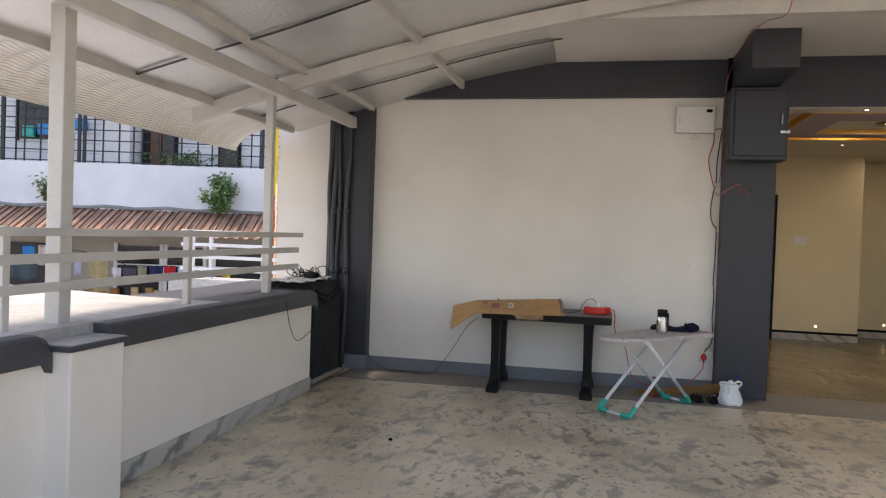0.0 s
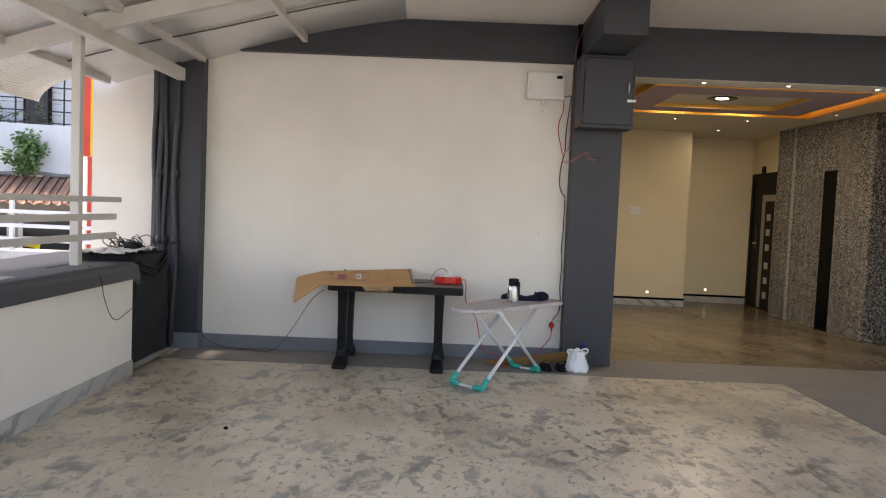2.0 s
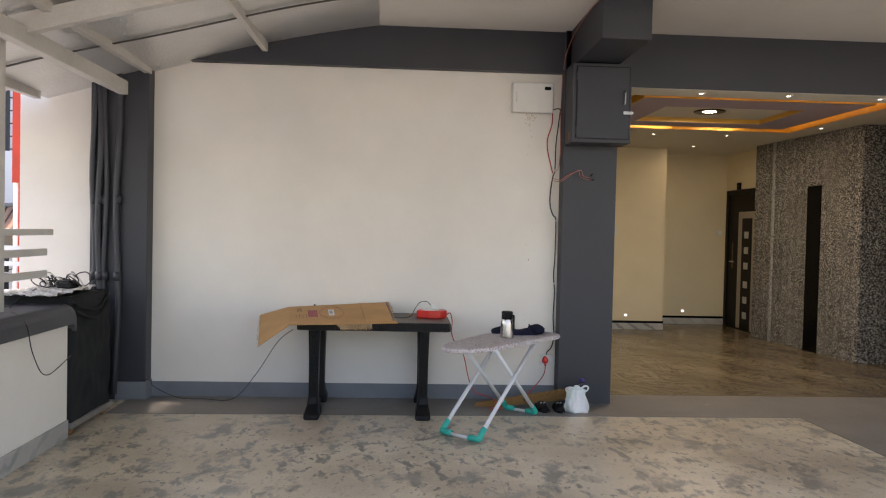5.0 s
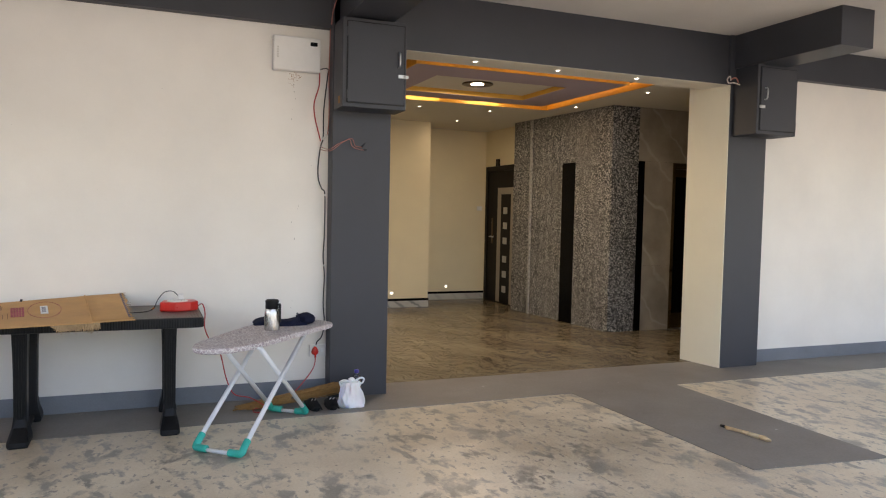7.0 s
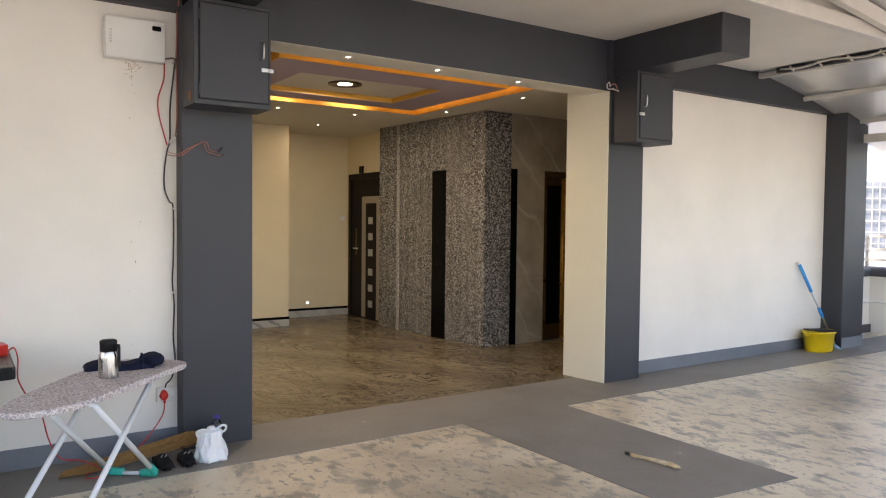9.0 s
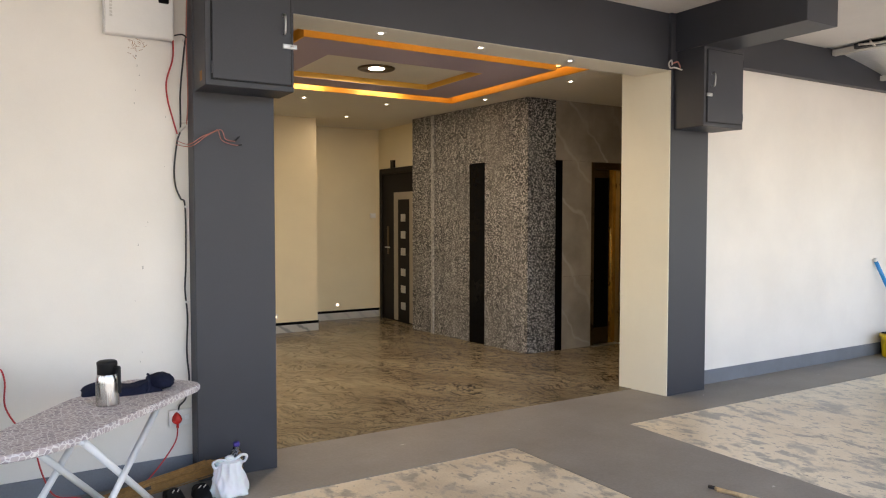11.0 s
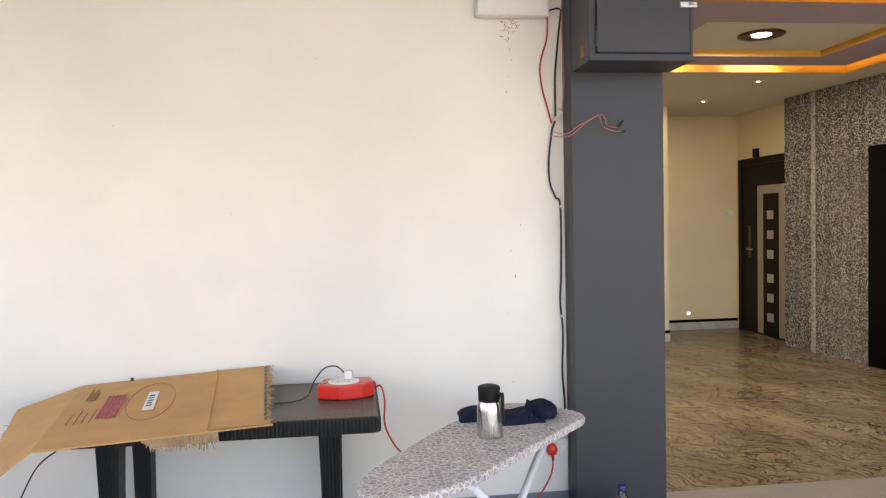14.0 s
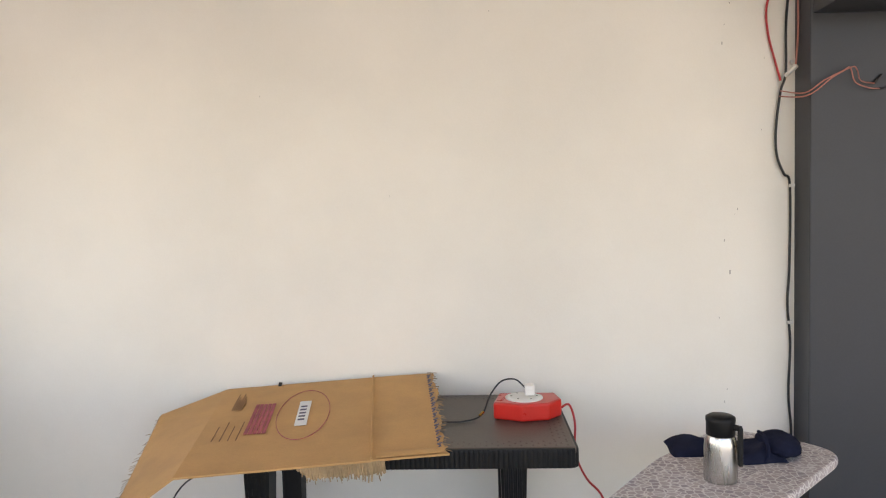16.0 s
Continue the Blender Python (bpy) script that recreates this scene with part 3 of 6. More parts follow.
def roof_sheet(u, v):
    x = -2.71 + 12.91 * u
    y = 2.5 + 4.83 * v
    return x, y, sheet_z(x) + 0.012 * math.sin(y * 5) * math.sin(x * 2.1)


structure("ceiling_roof_sheet", surface(roof_sheet, 66, 60, 0.02), FOIL, "white foil-lined arched sheet roof")


def bullnose(u, v):
    a = u * radians(84)
    y = 2.6 + 4.6 * v
    x, z = -2.70 - 0.64 * math.sin(a), 2.435 - 0.29 * (1 - math.cos(a))
    k = 0.011 * math.sin(y * 30) + 0.004 * math.sin(u * 150)
    return x - k * math.sin(a), y, z + k * math.cos(a)


roof_edge = structure("roof_edge", surface(bullnose, 100, 320, 0), SHEET, "white corrugated curved roof edge")
roof = thing("roof_frame", "cream painted steel tube roof frame", "roof frame", (-2.16, 3.42, 0.82))
for name, x, z0, z1, w, y1 in (("eaves_beam", -2.03, 2.405, 2.508, 0.07, 7.12), ("outer_purlin", -2.68, 2.35, 2.425, 0.05, 7.12), ("purlin", -1.88, 2.592, 2.665, 0.05, 7.24), ("purlin", -0.97, 2.805, 2.88, 0.045, 7.24),
                               ("purlin", 7.42, 2.985, 3.04, 0.06, 7.24), ("purlin", 8.26, 2.83, 2.88, 0.05, 7.24), ("purlin", 9.19, 2.64, 2.69, 0.05, 7.19), ("eaves_beam", 9.3, 2.42, 2.52, 0.07, 7.19),
                               ("purlin", 2.0, 3.29, 3.33, 0.05, 5.5), ("purlin", 5.2, 3.29, 3.33, 0.05, 5.5)):
    part(name, block((x - w / 2, 0.8, z0), (x + w / 2, y1, z1), 0.004), STEEL, roof)


def rafter(y, depth=0.12):
    bm, n = bmesh.new(), 40
    rows = []
    for i in range(n + 1):
        x = -2.85 + 12.9 * i / n
        z = sheet_z(x) - 0.035
        rows.append([bm.verts.new((x, y + dy, z + dz)) for dy, dz in ((-0.03, -depth), (0.03, -depth), (0.03, 0), (-0.03, 0))])
    for a, b in zip(rows, rows[1:]):
        for j in range(4):
            bm.faces.new((a[j], a[(j + 1) % 4], b[(j + 1) % 4], b[j]))
    bm.faces.new(rows[0])
    bm.faces.new(rows[-1][::-1])
    return bm


part("rafter", rafter(5.6), STEEL, roof)
part("rafter", rafter(0.9), STEEL, roof)
for x, y, w, z0, z1 in ((-2.205, 3.375, 0.086, 0.825, 2.47), (-2.168, 5.60, 0.062, 0.86, 2.48), (-2.2, 0.9, 0.09, 0.86, 2.47), (9.9, 3.4, 0.1, 0, 2.45)):
    part("post", block((x - w / 2, y - w / 2, z0), (x + w / 2, y + w / 2, z1), 0.006), STEEL, roof)
part("post_bolt", turned([(0.012, 0), (0.012, 0.1), (0.02, 0.1), (0.02, 0.125)], 8, (-2.13, 5.6, 2.55)), IRON, roof)
for y in (4.62, 6.42):
    def seam(u, v, y=y):
        x = -2.70 + 3.75 * u
        return x, y + 0.03 * (v - 0.5) + 0.04 * math.sin(x * 3), sheet_z(x) - 0.034 + 0.012 * math.sin(y * 5) * math.sin(x * 2.1)
    structure("roof_seam", surface(seam, 40, 1, 0.004), SEAM, "dark seam between roof sheets")
tray = thing("rope_bundle", "grey rope wound along a dark purlin", "rope", (7.36, 6.0, 3.04))
part("tray", block((7.335, 2.0, 2.998), (7.388, 7.0, 3.046), 0.002), IRON, tray)
part("rope", tube([(7.326 + 0.006 * math.sin(k * 0.9), 2.6 + k * 0.044, 3.022 + 0.014 * math.sin(k * 0.45)) for k in range(100)], 0.011, 6), TAPE, tray, smooth=True)
for k in range(15):
    y = 2.75 + 0.29 * k
    part("lashing", tube(swing([(7.338, y, 2.99), (7.316, y + 0.01, 3.006), (7.314, y + 0.03, 3.036), (7.336, y + 0.045, 3.05)], 3), 0.010, 6), TAPE, tray, smooth=True)

# railing
def railing(label, x, posts, rails, y0, y1):
    e = thing("railing", label, "railing", (x, posts[0], 0.87))
    for y in posts:
        part("post", block((x - 0.022, y - 0.022, 0.83), (x + 0.022, y + 0.022, 1.36), 0.004), STEEL, e)
    for n, z in enumerate(rails):
        part("top_rail" if n == 0 else "rail", block((x + 0.02, y0, z - 0.02 - 0.006 * (n > 0)), (x + 0.045, y1 - 0.08 * (n > 0), z + 0.02), 0.004), STEEL, e)
    return e


railing("cream steel tube railing on the parapet coping", -2.18, (-4.5, -2.0, 1.0, 3.0, 4.49), (1.335, 1.21, 1.07), -6, 6.22)
far_rail = thing("railing", "white steel railing on a farther ledge", "railing", (-4.2, 8.4, 0.6))
structure("ledge_far", block((-4.75, 8.2, 0.3), (-3.05, 8.6, 0.74)), PALECONC, "weathered ledge beyond the parapet")
# Pale slab over the slate coping; the sun on it is painted in.
structure("coping_top", block((-2.95, -6, 0.79), (-2.07, 4.74, 0.879), 0.004), PALECONC, "pale coping top with sunlight put into its colour")
# Slate slab stays dark where the coping lies in shade; outline follows it.
structure("coping_end", prism([(-2.331, 4.72), (-2.331, 6.1), (-2.45, 6.1), (-2.45, 6.8), (-2.92, 6.8), (-2.88, 6.2), (-2.72, 5.45), (-2.52, 4.95)], 0.70, 0.871, 0.012), COPING, "wide slate painted end of the coping, left dark for shade")
for x in (-4.55, -4.3, -3.4):
    part("post", block((x - 0.02, 8.38, 0.7), (x + 0.02, 8.42, 1.33), 0.003), OUTWHITE, far_rail)
for z in (1.31, 1.15, 1.0, 0.85):
    part("rail", block((-4.7, 8.37, z - 0.02), (-3.0, 8.43, z + 0.02), 0.003), OUTWHITE, far_rail)

# ---- hall ----
structure("hall_floor", block((1.2, 7.53, -0.1), (9, 13.2, 0.006)), MARBLE, "polished brown marble floor with dark wavy veins")
structure("wall_hall_left", block((1.0, 7.6, 0), (1.2, 13, 2.9)), CREAM)
structure("wall_hall_back", block((1.2, 11.95, 0), (4.04, 12.2, 2.7)), CREAM, "cream painted wall")
structure("wall_hall_recess", block((4.0, 12.72, 0), (5.5, 12.95, 2.7)), CREAM, "cream painted wall")
structure("wall_hall_recess_side", block((3.86, 12.2, 0), (4.04, 12.75, 2.7)), CREAM)
structure("wall_hall_door", block((5.3, 11.35, 0), (5.5, 12.72, 2.7)), CREAM, "cream painted wall")
structure("wall_hall_front", block((1.0, 7.6, 0), (1.46, 7.66, 2.9)), CREAM)
structure("wall_hall_front_right", block((5.59, 7.6, 0), (9, 7.66, 2.9)), CREAM)
structure("wall_hall_right", block((8.8, 7.6, 0), (9, 9.4, 2.9)), CREAM)
structure("wall_hall_roof", block((1.0, 7.6, 2.95), (9, 13.2, 3.1)), CEIL)
structure("wall_clad_core", prism([(5.136, 11.41), (5.306, 9.246), (5.674, 9.246), (5.674, 9.4), (5.5, 11.41)], 0, 2.7), CHIP)
for n, (z0, z1) in enumerate(((0, 2.0585), (2.0615, 2.699))):
    structure("wall_clad" if n == 0 else "wall_clad_top", prism([(5.13, 11.41), (5.30, 9.24), (5.68, 9.24), (5.68, 9.4), (5.5, 11.41)], z0, z1, 0.003), CLAD, "wall clad in speckled grey stone chips")
structure("clad_ridge", prism([(5.1455, 10.965), (5.149, 10.925), (5.22, 10.925), (5.22, 10.965)], 0, 2.698), BEAD, "narrow proud strip of cladding")
structure("wall_marble_low", block((5.77, 9.245, 0), (6.195, 9.5, 0.8015)), GREYMARBLE, "grey veined marble slab")
structure("wall_marble_mid", block((5.77, 9.243, 0.803), (6.195, 9.5, 2.0585)), GREYMARBLE, "grey veined marble slab")
structure("wall_marble_top", block((5.684, 9.245, 2.060), (8.8, 9.5, 2.7)), GREYMARBLE, "grey veined marble slab")
structure("wall_marble_right", block((6.66, 9.245, 0), (8.8, 9.5, 2.0585)), GREYMARBLE, "grey veined marble slab")
inlay = prism([(5.2185, 10.215), (5.2395, 9.945), (5.29, 9.945), (5.29, 10.215)], 0.006, 2.06)
structure("inlay", inlay, BLACKGLASS, "black glass strip in the stone cladding")
structure("inlay", block((5.682, 9.232, 0.006), (5.768, 9.3, 2.06)), BLACKGLASS, "black glass strip beside the lift")


def cove_ceiling():
    """The hall ceiling round its rectangular recess."""
    bm = bmesh.new()
    x0, x1, y0, y1 = 2.2, 4.88, 7.74, 10.05
    for a, b in (((1.2, 7.46, 2.7), (9, y0, 2.74)), ((1.2, y1, 2.7), (5.5, 12.95, 2.74)), ((1.2, y0, 2.7), (x0, y1, 2.74)), ((x1, y0, 2.7), (9, y1, 2.74))):
        block(a, b, 0, bm)
    return bm


structure("ceiling_hall", cove_ceiling(), CEIL, "cream ceiling with a stepped lit recess")
structure("ceiling_soffit", block((1.9, 7.204, 2.606), (5.12, 7.5, 2.7)), CEIL, "cream painted soffit under the beam")
structure("ceiling_recess", block((2.0, 7.5, 2.90), (5.2, 10.4, 2.93)), CEIL)


def ring(x0, x1, y0, y1, w, z0, z1):
    bm = bmesh.new()
    for a, b in (((x0, y0), (x1, y0 + w)), ((x0, y1 - w), (x1, y1)), ((x0, y0 + w), (x0 + w, y1 - w)), ((x1 - w, y0 + w), (x1, y1 - w))):
        block((*a, z0), (*b, z1), 0, bm)
    return bm


def border(out, hole, z0, z1):
    """A flat panel with a rectangular hole."""
    bm = bmesh.new()
    (a, b, c, d), (e, f, g, h) = out, hole
    for p, q in (((a, c), (b, g)), ((a, h), (b, d)), ((a, g), (e, h)), ((f, g), (b, h))):
        block((*p, z0), (*q, z1), 0, bm)
    return bm


structure("trim_recess_edge", ring(2.203, 4.877, 7.743, 10.047, 0.012, 2.6985, 2.775), GOLD, "gold painted edge of the recess")
structure("ceiling_island", border((2.35, 4.52, 7.89, 9.57), (2.7, 4.11, 8.33, 9.28), 2.665, 2.735), LILAC, "lilac painted ceiling panel")
structure("trim_island_edge", ring(2.338, 4.532, 7.878, 9.582, 0.012, 2.662, 2.737), GOLD, "gold painted edge")
structure("trim_inner_edge", ring(2.692, 4.118, 8.322, 9.288, 0.01, 2.668, 2.745), GOLD, "gold painted edge")
structure("ceiling_inner", block((2.66, 8.3, 2.717), (4.14, 9.31, 2.735)), CEIL, "pale lilac inner ceiling panel")
strip = thing("light_strip", "amber light strip hidden in the ceiling recess", "light strip", (3.5, 10.03, 2.78))
part("far_strip", block((2.35, 10.0, 2.785), (4.83, 10.02, 2.80)), STRIPON, strip)
part("near_strip", block((2.35, 7.765, 2.79), (4.83, 7.78, 2.805)), STRIPON, strip)
part("side_strip", block((4.82, 7.95, 2.785), (4.84, 9.98, 2.80)), STRIPON, strip)
for x0, x1 in ((2.9, 3.35), (3.75, 4.2)):
    part("bare_tube", tube([(x0, 9.93, 2.77), (x1, 9.93, 2.77)], 0.012, 8), LAMPON, strip, "bare lit tube", True)

lamp = thing("ceiling_lamp", "round recessed ceiling lamp with a bronze rim, lit", "ceiling lamp", (3.343, 8.82, 2.717))
part("rim", turned([(0.066, 0.006), (0.095, 0.0), (0.15, -0.004), (0.16, 0.0), (0.16, 0.01), (0.066, 0.01)], 32, (3.343, 8.82, 2.707)), BRONZE, lamp, "bronze rim", True)
part("lens", turned([(0.0655, 0), (0.0655, 0.006)], 32, (3.343, 8.82, 2.709)), LAMPON, lamp, "glowing lens")
lamp_area("lamp_light", (3.343, 8.82, 2.692), 0.2, 8.2, (1.0, 0.90, 0.72))
lamp_area("downlight_light", (4.3, 11.6, 2.69), 0.05, 0.7, (1.0, 0.88, 0.68))
lamp_area("downlight_light", (4.27, 10.45, 2.69), 0.05, 0.8, (1.0, 0.88, 0.68))
for x, y, h in ((2.64, 7.33, 2.606), (3.40, 7.33, 2.606), (4.2, 7.33, 2.606), (5.1, 8.35, 2.7), (5.02, 9.62, 2.7), (4.27, 10.45, 2.7), (3.33, 10.5, 2.7), (4.3, 11.6, 2.7)):
    d = thing("downlight", "small round ceiling downlight, lit", "downlight", (x, y, h), group="hall downlights")
    part("rim", turned([(0.015, 0), (0.032, -0.004), (0.036, 0), (0.036, 0.004), (0.015, 0.004)], 20, (x, y, h - 0.0025)), WHITEPL, d, smooth=True)
    part("lens", turned([(0.0155, 0), (0.0155, 0.003)], 16, (x, y, h - 0.004)), SPOTON, d)

for x, y in ((3.48, 11.948), (4.64, 12.718)):
    s = thing("step_light", "small square step light low on the wall, lit", "step light", (x, y, 0.2), group="step lights")
    part("frame", block((x - 0.035, y - 0.006, 0.185), (x + 0.035, y, 0.245), 0.002), WHITEPL, s)
    part("lens", block((x - 0.014, y - 0.009, 0.204), (x + 0.014, y - 0.005, 0.226)), STEPON, s)
for x0, x1, y in ((2.87, 4.04, 11.95), (4.04, 5.3, 12.72)):
    structure("baseboard", block((x0, y - 0.012, 0), (x1, y, 0.10), 0.002), SKIRTMARBLE, "grey marble skirting")
    structure("trim", block((x0, y - 0.014, 0.10), (x1, y, 0.135), 0.002), BLACKGLASS, "black skirting strip")
structure("baseboard", block((4.04, 11.95, 0), (4.052, 12.71, 0.10)), SKIRTMARBLE)
structure("trim", block((4.04, 11.95, 0.10), (4.054, 12.71, 0.135)), BLACKGLASS)


def switch_plate(label, x, y, z, w, h, rows):
    e = thing("switch_plate", label, "switch", (x, y, z))
    part("plate", block((x - w / 2, y - 0.012, z - h / 2), (x + w / 2, y, z + h / 2), 0.003), WHITEPL, e)
    for i in range(rows):
        zz = z - h / 2 + (i + 0.5) * h / rows
        part("switch", block((x - w * 0.36, y - 0.017, zz - h / rows * 0.32), (x + w * 0.36, y - 0.01, zz + h / rows * 0.32), 0.002), PAPER, e)


switch_plate("white switch plate on the cream wall", 3.22, 11.95, 1.465, 0.19, 0.13, 2)
switch_plate("small white switch plate beside the door", 5.2, 12.72, 1.47, 0.09, 0.07, 1)

# hall door, shut, in the wall that faces -x
door = thing("door_1", "shut dark wooden door with a pale panel and square inlays", "door", (5.3, 12.0, 0), kind="structure")
part("frame_jamb", block((5.255, 12.53, 0), (5.3, 12.61, 2.13), 0.004), WOODD, door)
part("frame_jamb", block((5.255, 11.42, 0), (5.3, 11.5, 2.13), 0.004), WOODD, door)
part("frame_head", block((5.255, 11.5, 2.05), (5.3, 12.53, 2.13), 0.004), WOODD, door)
leaf = part("leaf", block((5.272, 11.5, 0.01), (5.3, 12.53, 2.05), 0.002), WOODD, door)
part("panel", block((5.264, 11.6, 0.03), (5.273, 12.186, 1.79), 0.002), WOODL, leaf, "pale veneer panel")
part("panel", block((5.26, 11.74, 0.03), (5.266, 12.055, 1.69), 0.002), WOODD, leaf, "dark centre panel")
for z in (1.44, 1.21, 0.98, 0.70, 0.47, 0.24):
    part("inlay", block((5.256, 11.84, z - 0.05), (5.262, 11.97, z + 0.05), 0.002), ZINC, leaf, "square metal inlay")
part("handle", tube(swing([(5.27, 12.36, 1.03), (5.22, 12.36, 1.03), (5.215, 12.30, 1.03), (5.215, 12.22, 1.03)]), 0.010, 8), ZINC, leaf, "steel lever handle", True)
part("lock_plate", block((5.262, 12.34, 0.93), (5.272, 12.385, 1.32), 0.003), BRONZE, leaf)
single("door_sign", block((5.27, 12.2, 2.135), (5.299, 12.3, 2.24), 0.003), WOODD, "small dark sign plate above the door", "sign")
frame2 = thing("door_2", "dark wooden door frame in the hall's back wall", "door", (2.4, 11.94, 0), kind="structure")
part("leaf", block((1.9, 11.93, 0.01), (2.8, 11.949, 2.06), 0.002), WOODD, frame2)
part("frame_jamb", block((2.8, 11.9, 0.006), (2.88, 11.949, 2.14), 0.004), WOODD, frame2)
part("frame_head", block((1.9, 11.9, 2.06), (2.8, 11.949, 2.14), 0.004), WOODD, frame2)

# lift door
lift = thing("lift_door", "gold framed lift door with a dark glass panel", "lift door", (6.38, 9.3, 0))
part("jamb", block((6.195, 9.238, 0.006), (6.238, 9.34, 2.058), 0.003), BRONZE, lift, "dark bronze jamb")
part("head", block((6.238, 9.25, 1.985), (6.62, 9.34, 2.058), 0.003), BRONZE, lift)
part("jamb", block((6.62, 9.235, 0.006), (6.66, 9.34, 2.058), 0.003), BRONZE, lift)
part("leaf", block((6.238, 9.30, 0.006), (6.515, 9.34, 1.985), 0.003), BRONZE, lift)
part("leaf", block((6.518, 9.295, 0.006), (6.618, 9.34, 1.985), 0.003), BRASS, lift, "polished gold leaf")
part("glass", block((6.256, 9.288, 0.2), (6.50, 9.302, 1.89), 0.003), BLACKGLASS, lift, "dark glass panel")
part("handle", tube(swing([(6.508, 9.30, 0.7), (6.508, 9.26, 0.72), (6.508, 9.26, 1.28), (6.508, 9.30, 1.3)]), 0.008, 8), BRASS, lift, smooth=True)
part("sill", block((6.20, 9.2, 0.004), (6.65, 9.30, 0.012), 0.002), ZINC, lift)

# ---- things on the terrace ----
def plastic_table():
    x0, x1, y0, y1, z = -0.60, 0.53, 6.66, 7.315, 0.715
    e = thing("table", "dark brown plastic table with a fluted edge", "table", (-0.03, 6.98, 0))
    part("tabletop", block((x0 + 0.006, y0 + 0.006, z - 0.02), (x1 - 0.006, y1 - 0.006, z), 0.006), TABLETOP, e)
    r, outline = 0.03, []
    for cx, cy, a0 in ((x1 - r, y1 - r, 0), (x0 + r, y1 - r, 90), (x0 + r, y0 + r, 180), (x1 - r, y0 + r, 270)):
        outline += [Vector((cx + r * math.cos(radians(a0 + k)), cy + r * math.sin(radians(a0 + k)))) for k in (0, 18, 36, 54, 72, 90)]
    walkp, step, mid = [], 0.005, Vector(((x0 + x1) / 2, (y0 + y1) / 2))
    for a, b in zip(outline, outline[1:] + outline[:1]):
        n = max(1, round((b - a).length / step))
        walkp += [a.lerp(b, k / n) for k in range(n)]
    bm, rows = bmesh.new(), []
    for k, p in enumerate(walkp):
        out = (walkp[(k + 1) % len(walkp)] - p).orthogonal().normalized()
        if out.dot(p - mid) < 0:
            out = -out
        q = p + out * (0.003 if k % 3 else 0.0)
        i = p - out * 0.012
        rows.append([bm.verts.new((v.x, v.y, h)) for v, h in ((i, z - 0.001), (p, z - 0.003), (q, z - 0.012), (q, z - 0.062), (i, z - 0.066), (i, z - 0.03))])
    for a, b in zip(rows, rows[1:] + rows[:1]):
        for j in range(6):
            bm.faces.new((a[j], a[(j + 1) % 6], b[(j + 1) % 6], b[j]))
    part("fluted_edge", bm, BLACK, e)
    for n, (a, b) in enumerate((((x0 + 0.02, y0 + 0.02), (x1 - 0.02, y0 + 0.075)), ((x0 + 0.02, y1 - 0.075), (x1 - 0.02, y1 - 0.02)), ((x0 + 0.02, y0 + 0.075), (x0 + 0.075, y1 - 0.075)), ((x1 - 0.075, y0 + 0.075), (x1 - 0.02, y1 - 0.075)))):
        bm = bmesh.new()
        w, d = b[0] - a[0], b[1] - a[1]
        nx, ny = max(3, round(w / 0.018)), max(3, round(d / 0.018))
        for i in range(nx):
            for j in range(ny):
                if (i + j) % 2:
                    continue
                px, py = a[0] + w * (i + 0.5) / nx, a[1] + d * (j + 0.5) / ny
                got = [bm.verts.new((px + sx * w / nx * 0.48, py + sy * d / ny * 0.48, z - 0.002)) for sx, sy in ((-1, -1), (1, -1), (1, 1), (-1, 1))]
                top = bm.verts.new((px, py, z + 0.0022))
                for k in range(4):
                    bm.faces.new((got[k], got[(k + 1) % 4], top))
        part("woven_border", bm, TABLETOP, e)
    for x, y, way in ((-0.48, 6.76, -1), (0.335, 6.76, -1), (-0.48, 7.20, 1), (0.335, 7.20, 1)):
        bm, rows = bmesh.new(), []
        for h, hw, front, back in ((0.0, 0.050, 0.145, 0.03), (0.012, 0.056, 0.15, 0.035), (0.035, 0.056, 0.148, 0.035), (0.06, 0.050, 0.12, 0.04), (0.10, 0.040, 0.065, 0.04), (0.16, 0.034, 0.042, 0.042), (0.45, 0.036, 0.045, 0.045), (0.665, 0.042, 0.05, 0.05)):
            if way > 0:
                front = min(front, 0.09)
            pts = [(-hw, -back), (-hw + 0.01, -back - 0.006), (hw - 0.01, -back - 0.006), (hw, -back), (hw, front - 0.01), (hw - 0.012, front), (-hw + 0.012, front), (-hw, front - 0.01)]
            rows.append([bm.verts.new((x + px, y + way * py, h)) for px, py in pts])
        for a, b in zip(rows, rows[1:]):
            for j in range(8):
                bm.faces.new((a[j], a[(j + 1) % 8], b[(j + 1) % 8], b[j]))
        bm.faces.new(rows[0])
        bm.faces.new(rows[-1])
        part("leg", bm, BLACK, e)
        for k in range(5 if way < 0 else 0):
            part("flute", tube([(x - 0.026 + 0.013 * k, y - 0.0455, 0.11), (x - 0.028 + 0.014 * k, y - 0.0505, 0.655)], 0.0042, 6), BLACK, e)
    for x in (-0.48, 0.335):
        part("stretcher", block((x - 0.02, 6.80, 0.02), (x + 0.02, 7.16, 0.05), 0.006), BLACK, e)
    return e


plastic_table()


# opened cardboard carton lying over the table's end
FL, FM, FR = Vector((-0.617, 6.41, 0.724)), Vector((-0.086, 6.545, 0.722)), Vector((0.131, 6.59, 0.724))
BL, BMID, BR = Vector((-0.757, 7.30, 0.752)), Vector((-0.18, 7.305, 0.79)), Vector((0.052, 7.305, 0.803))
OF, OB = Vector((-0.835, 6.45, 0.565)), Vector((-0.945, 7.10, 0.708))


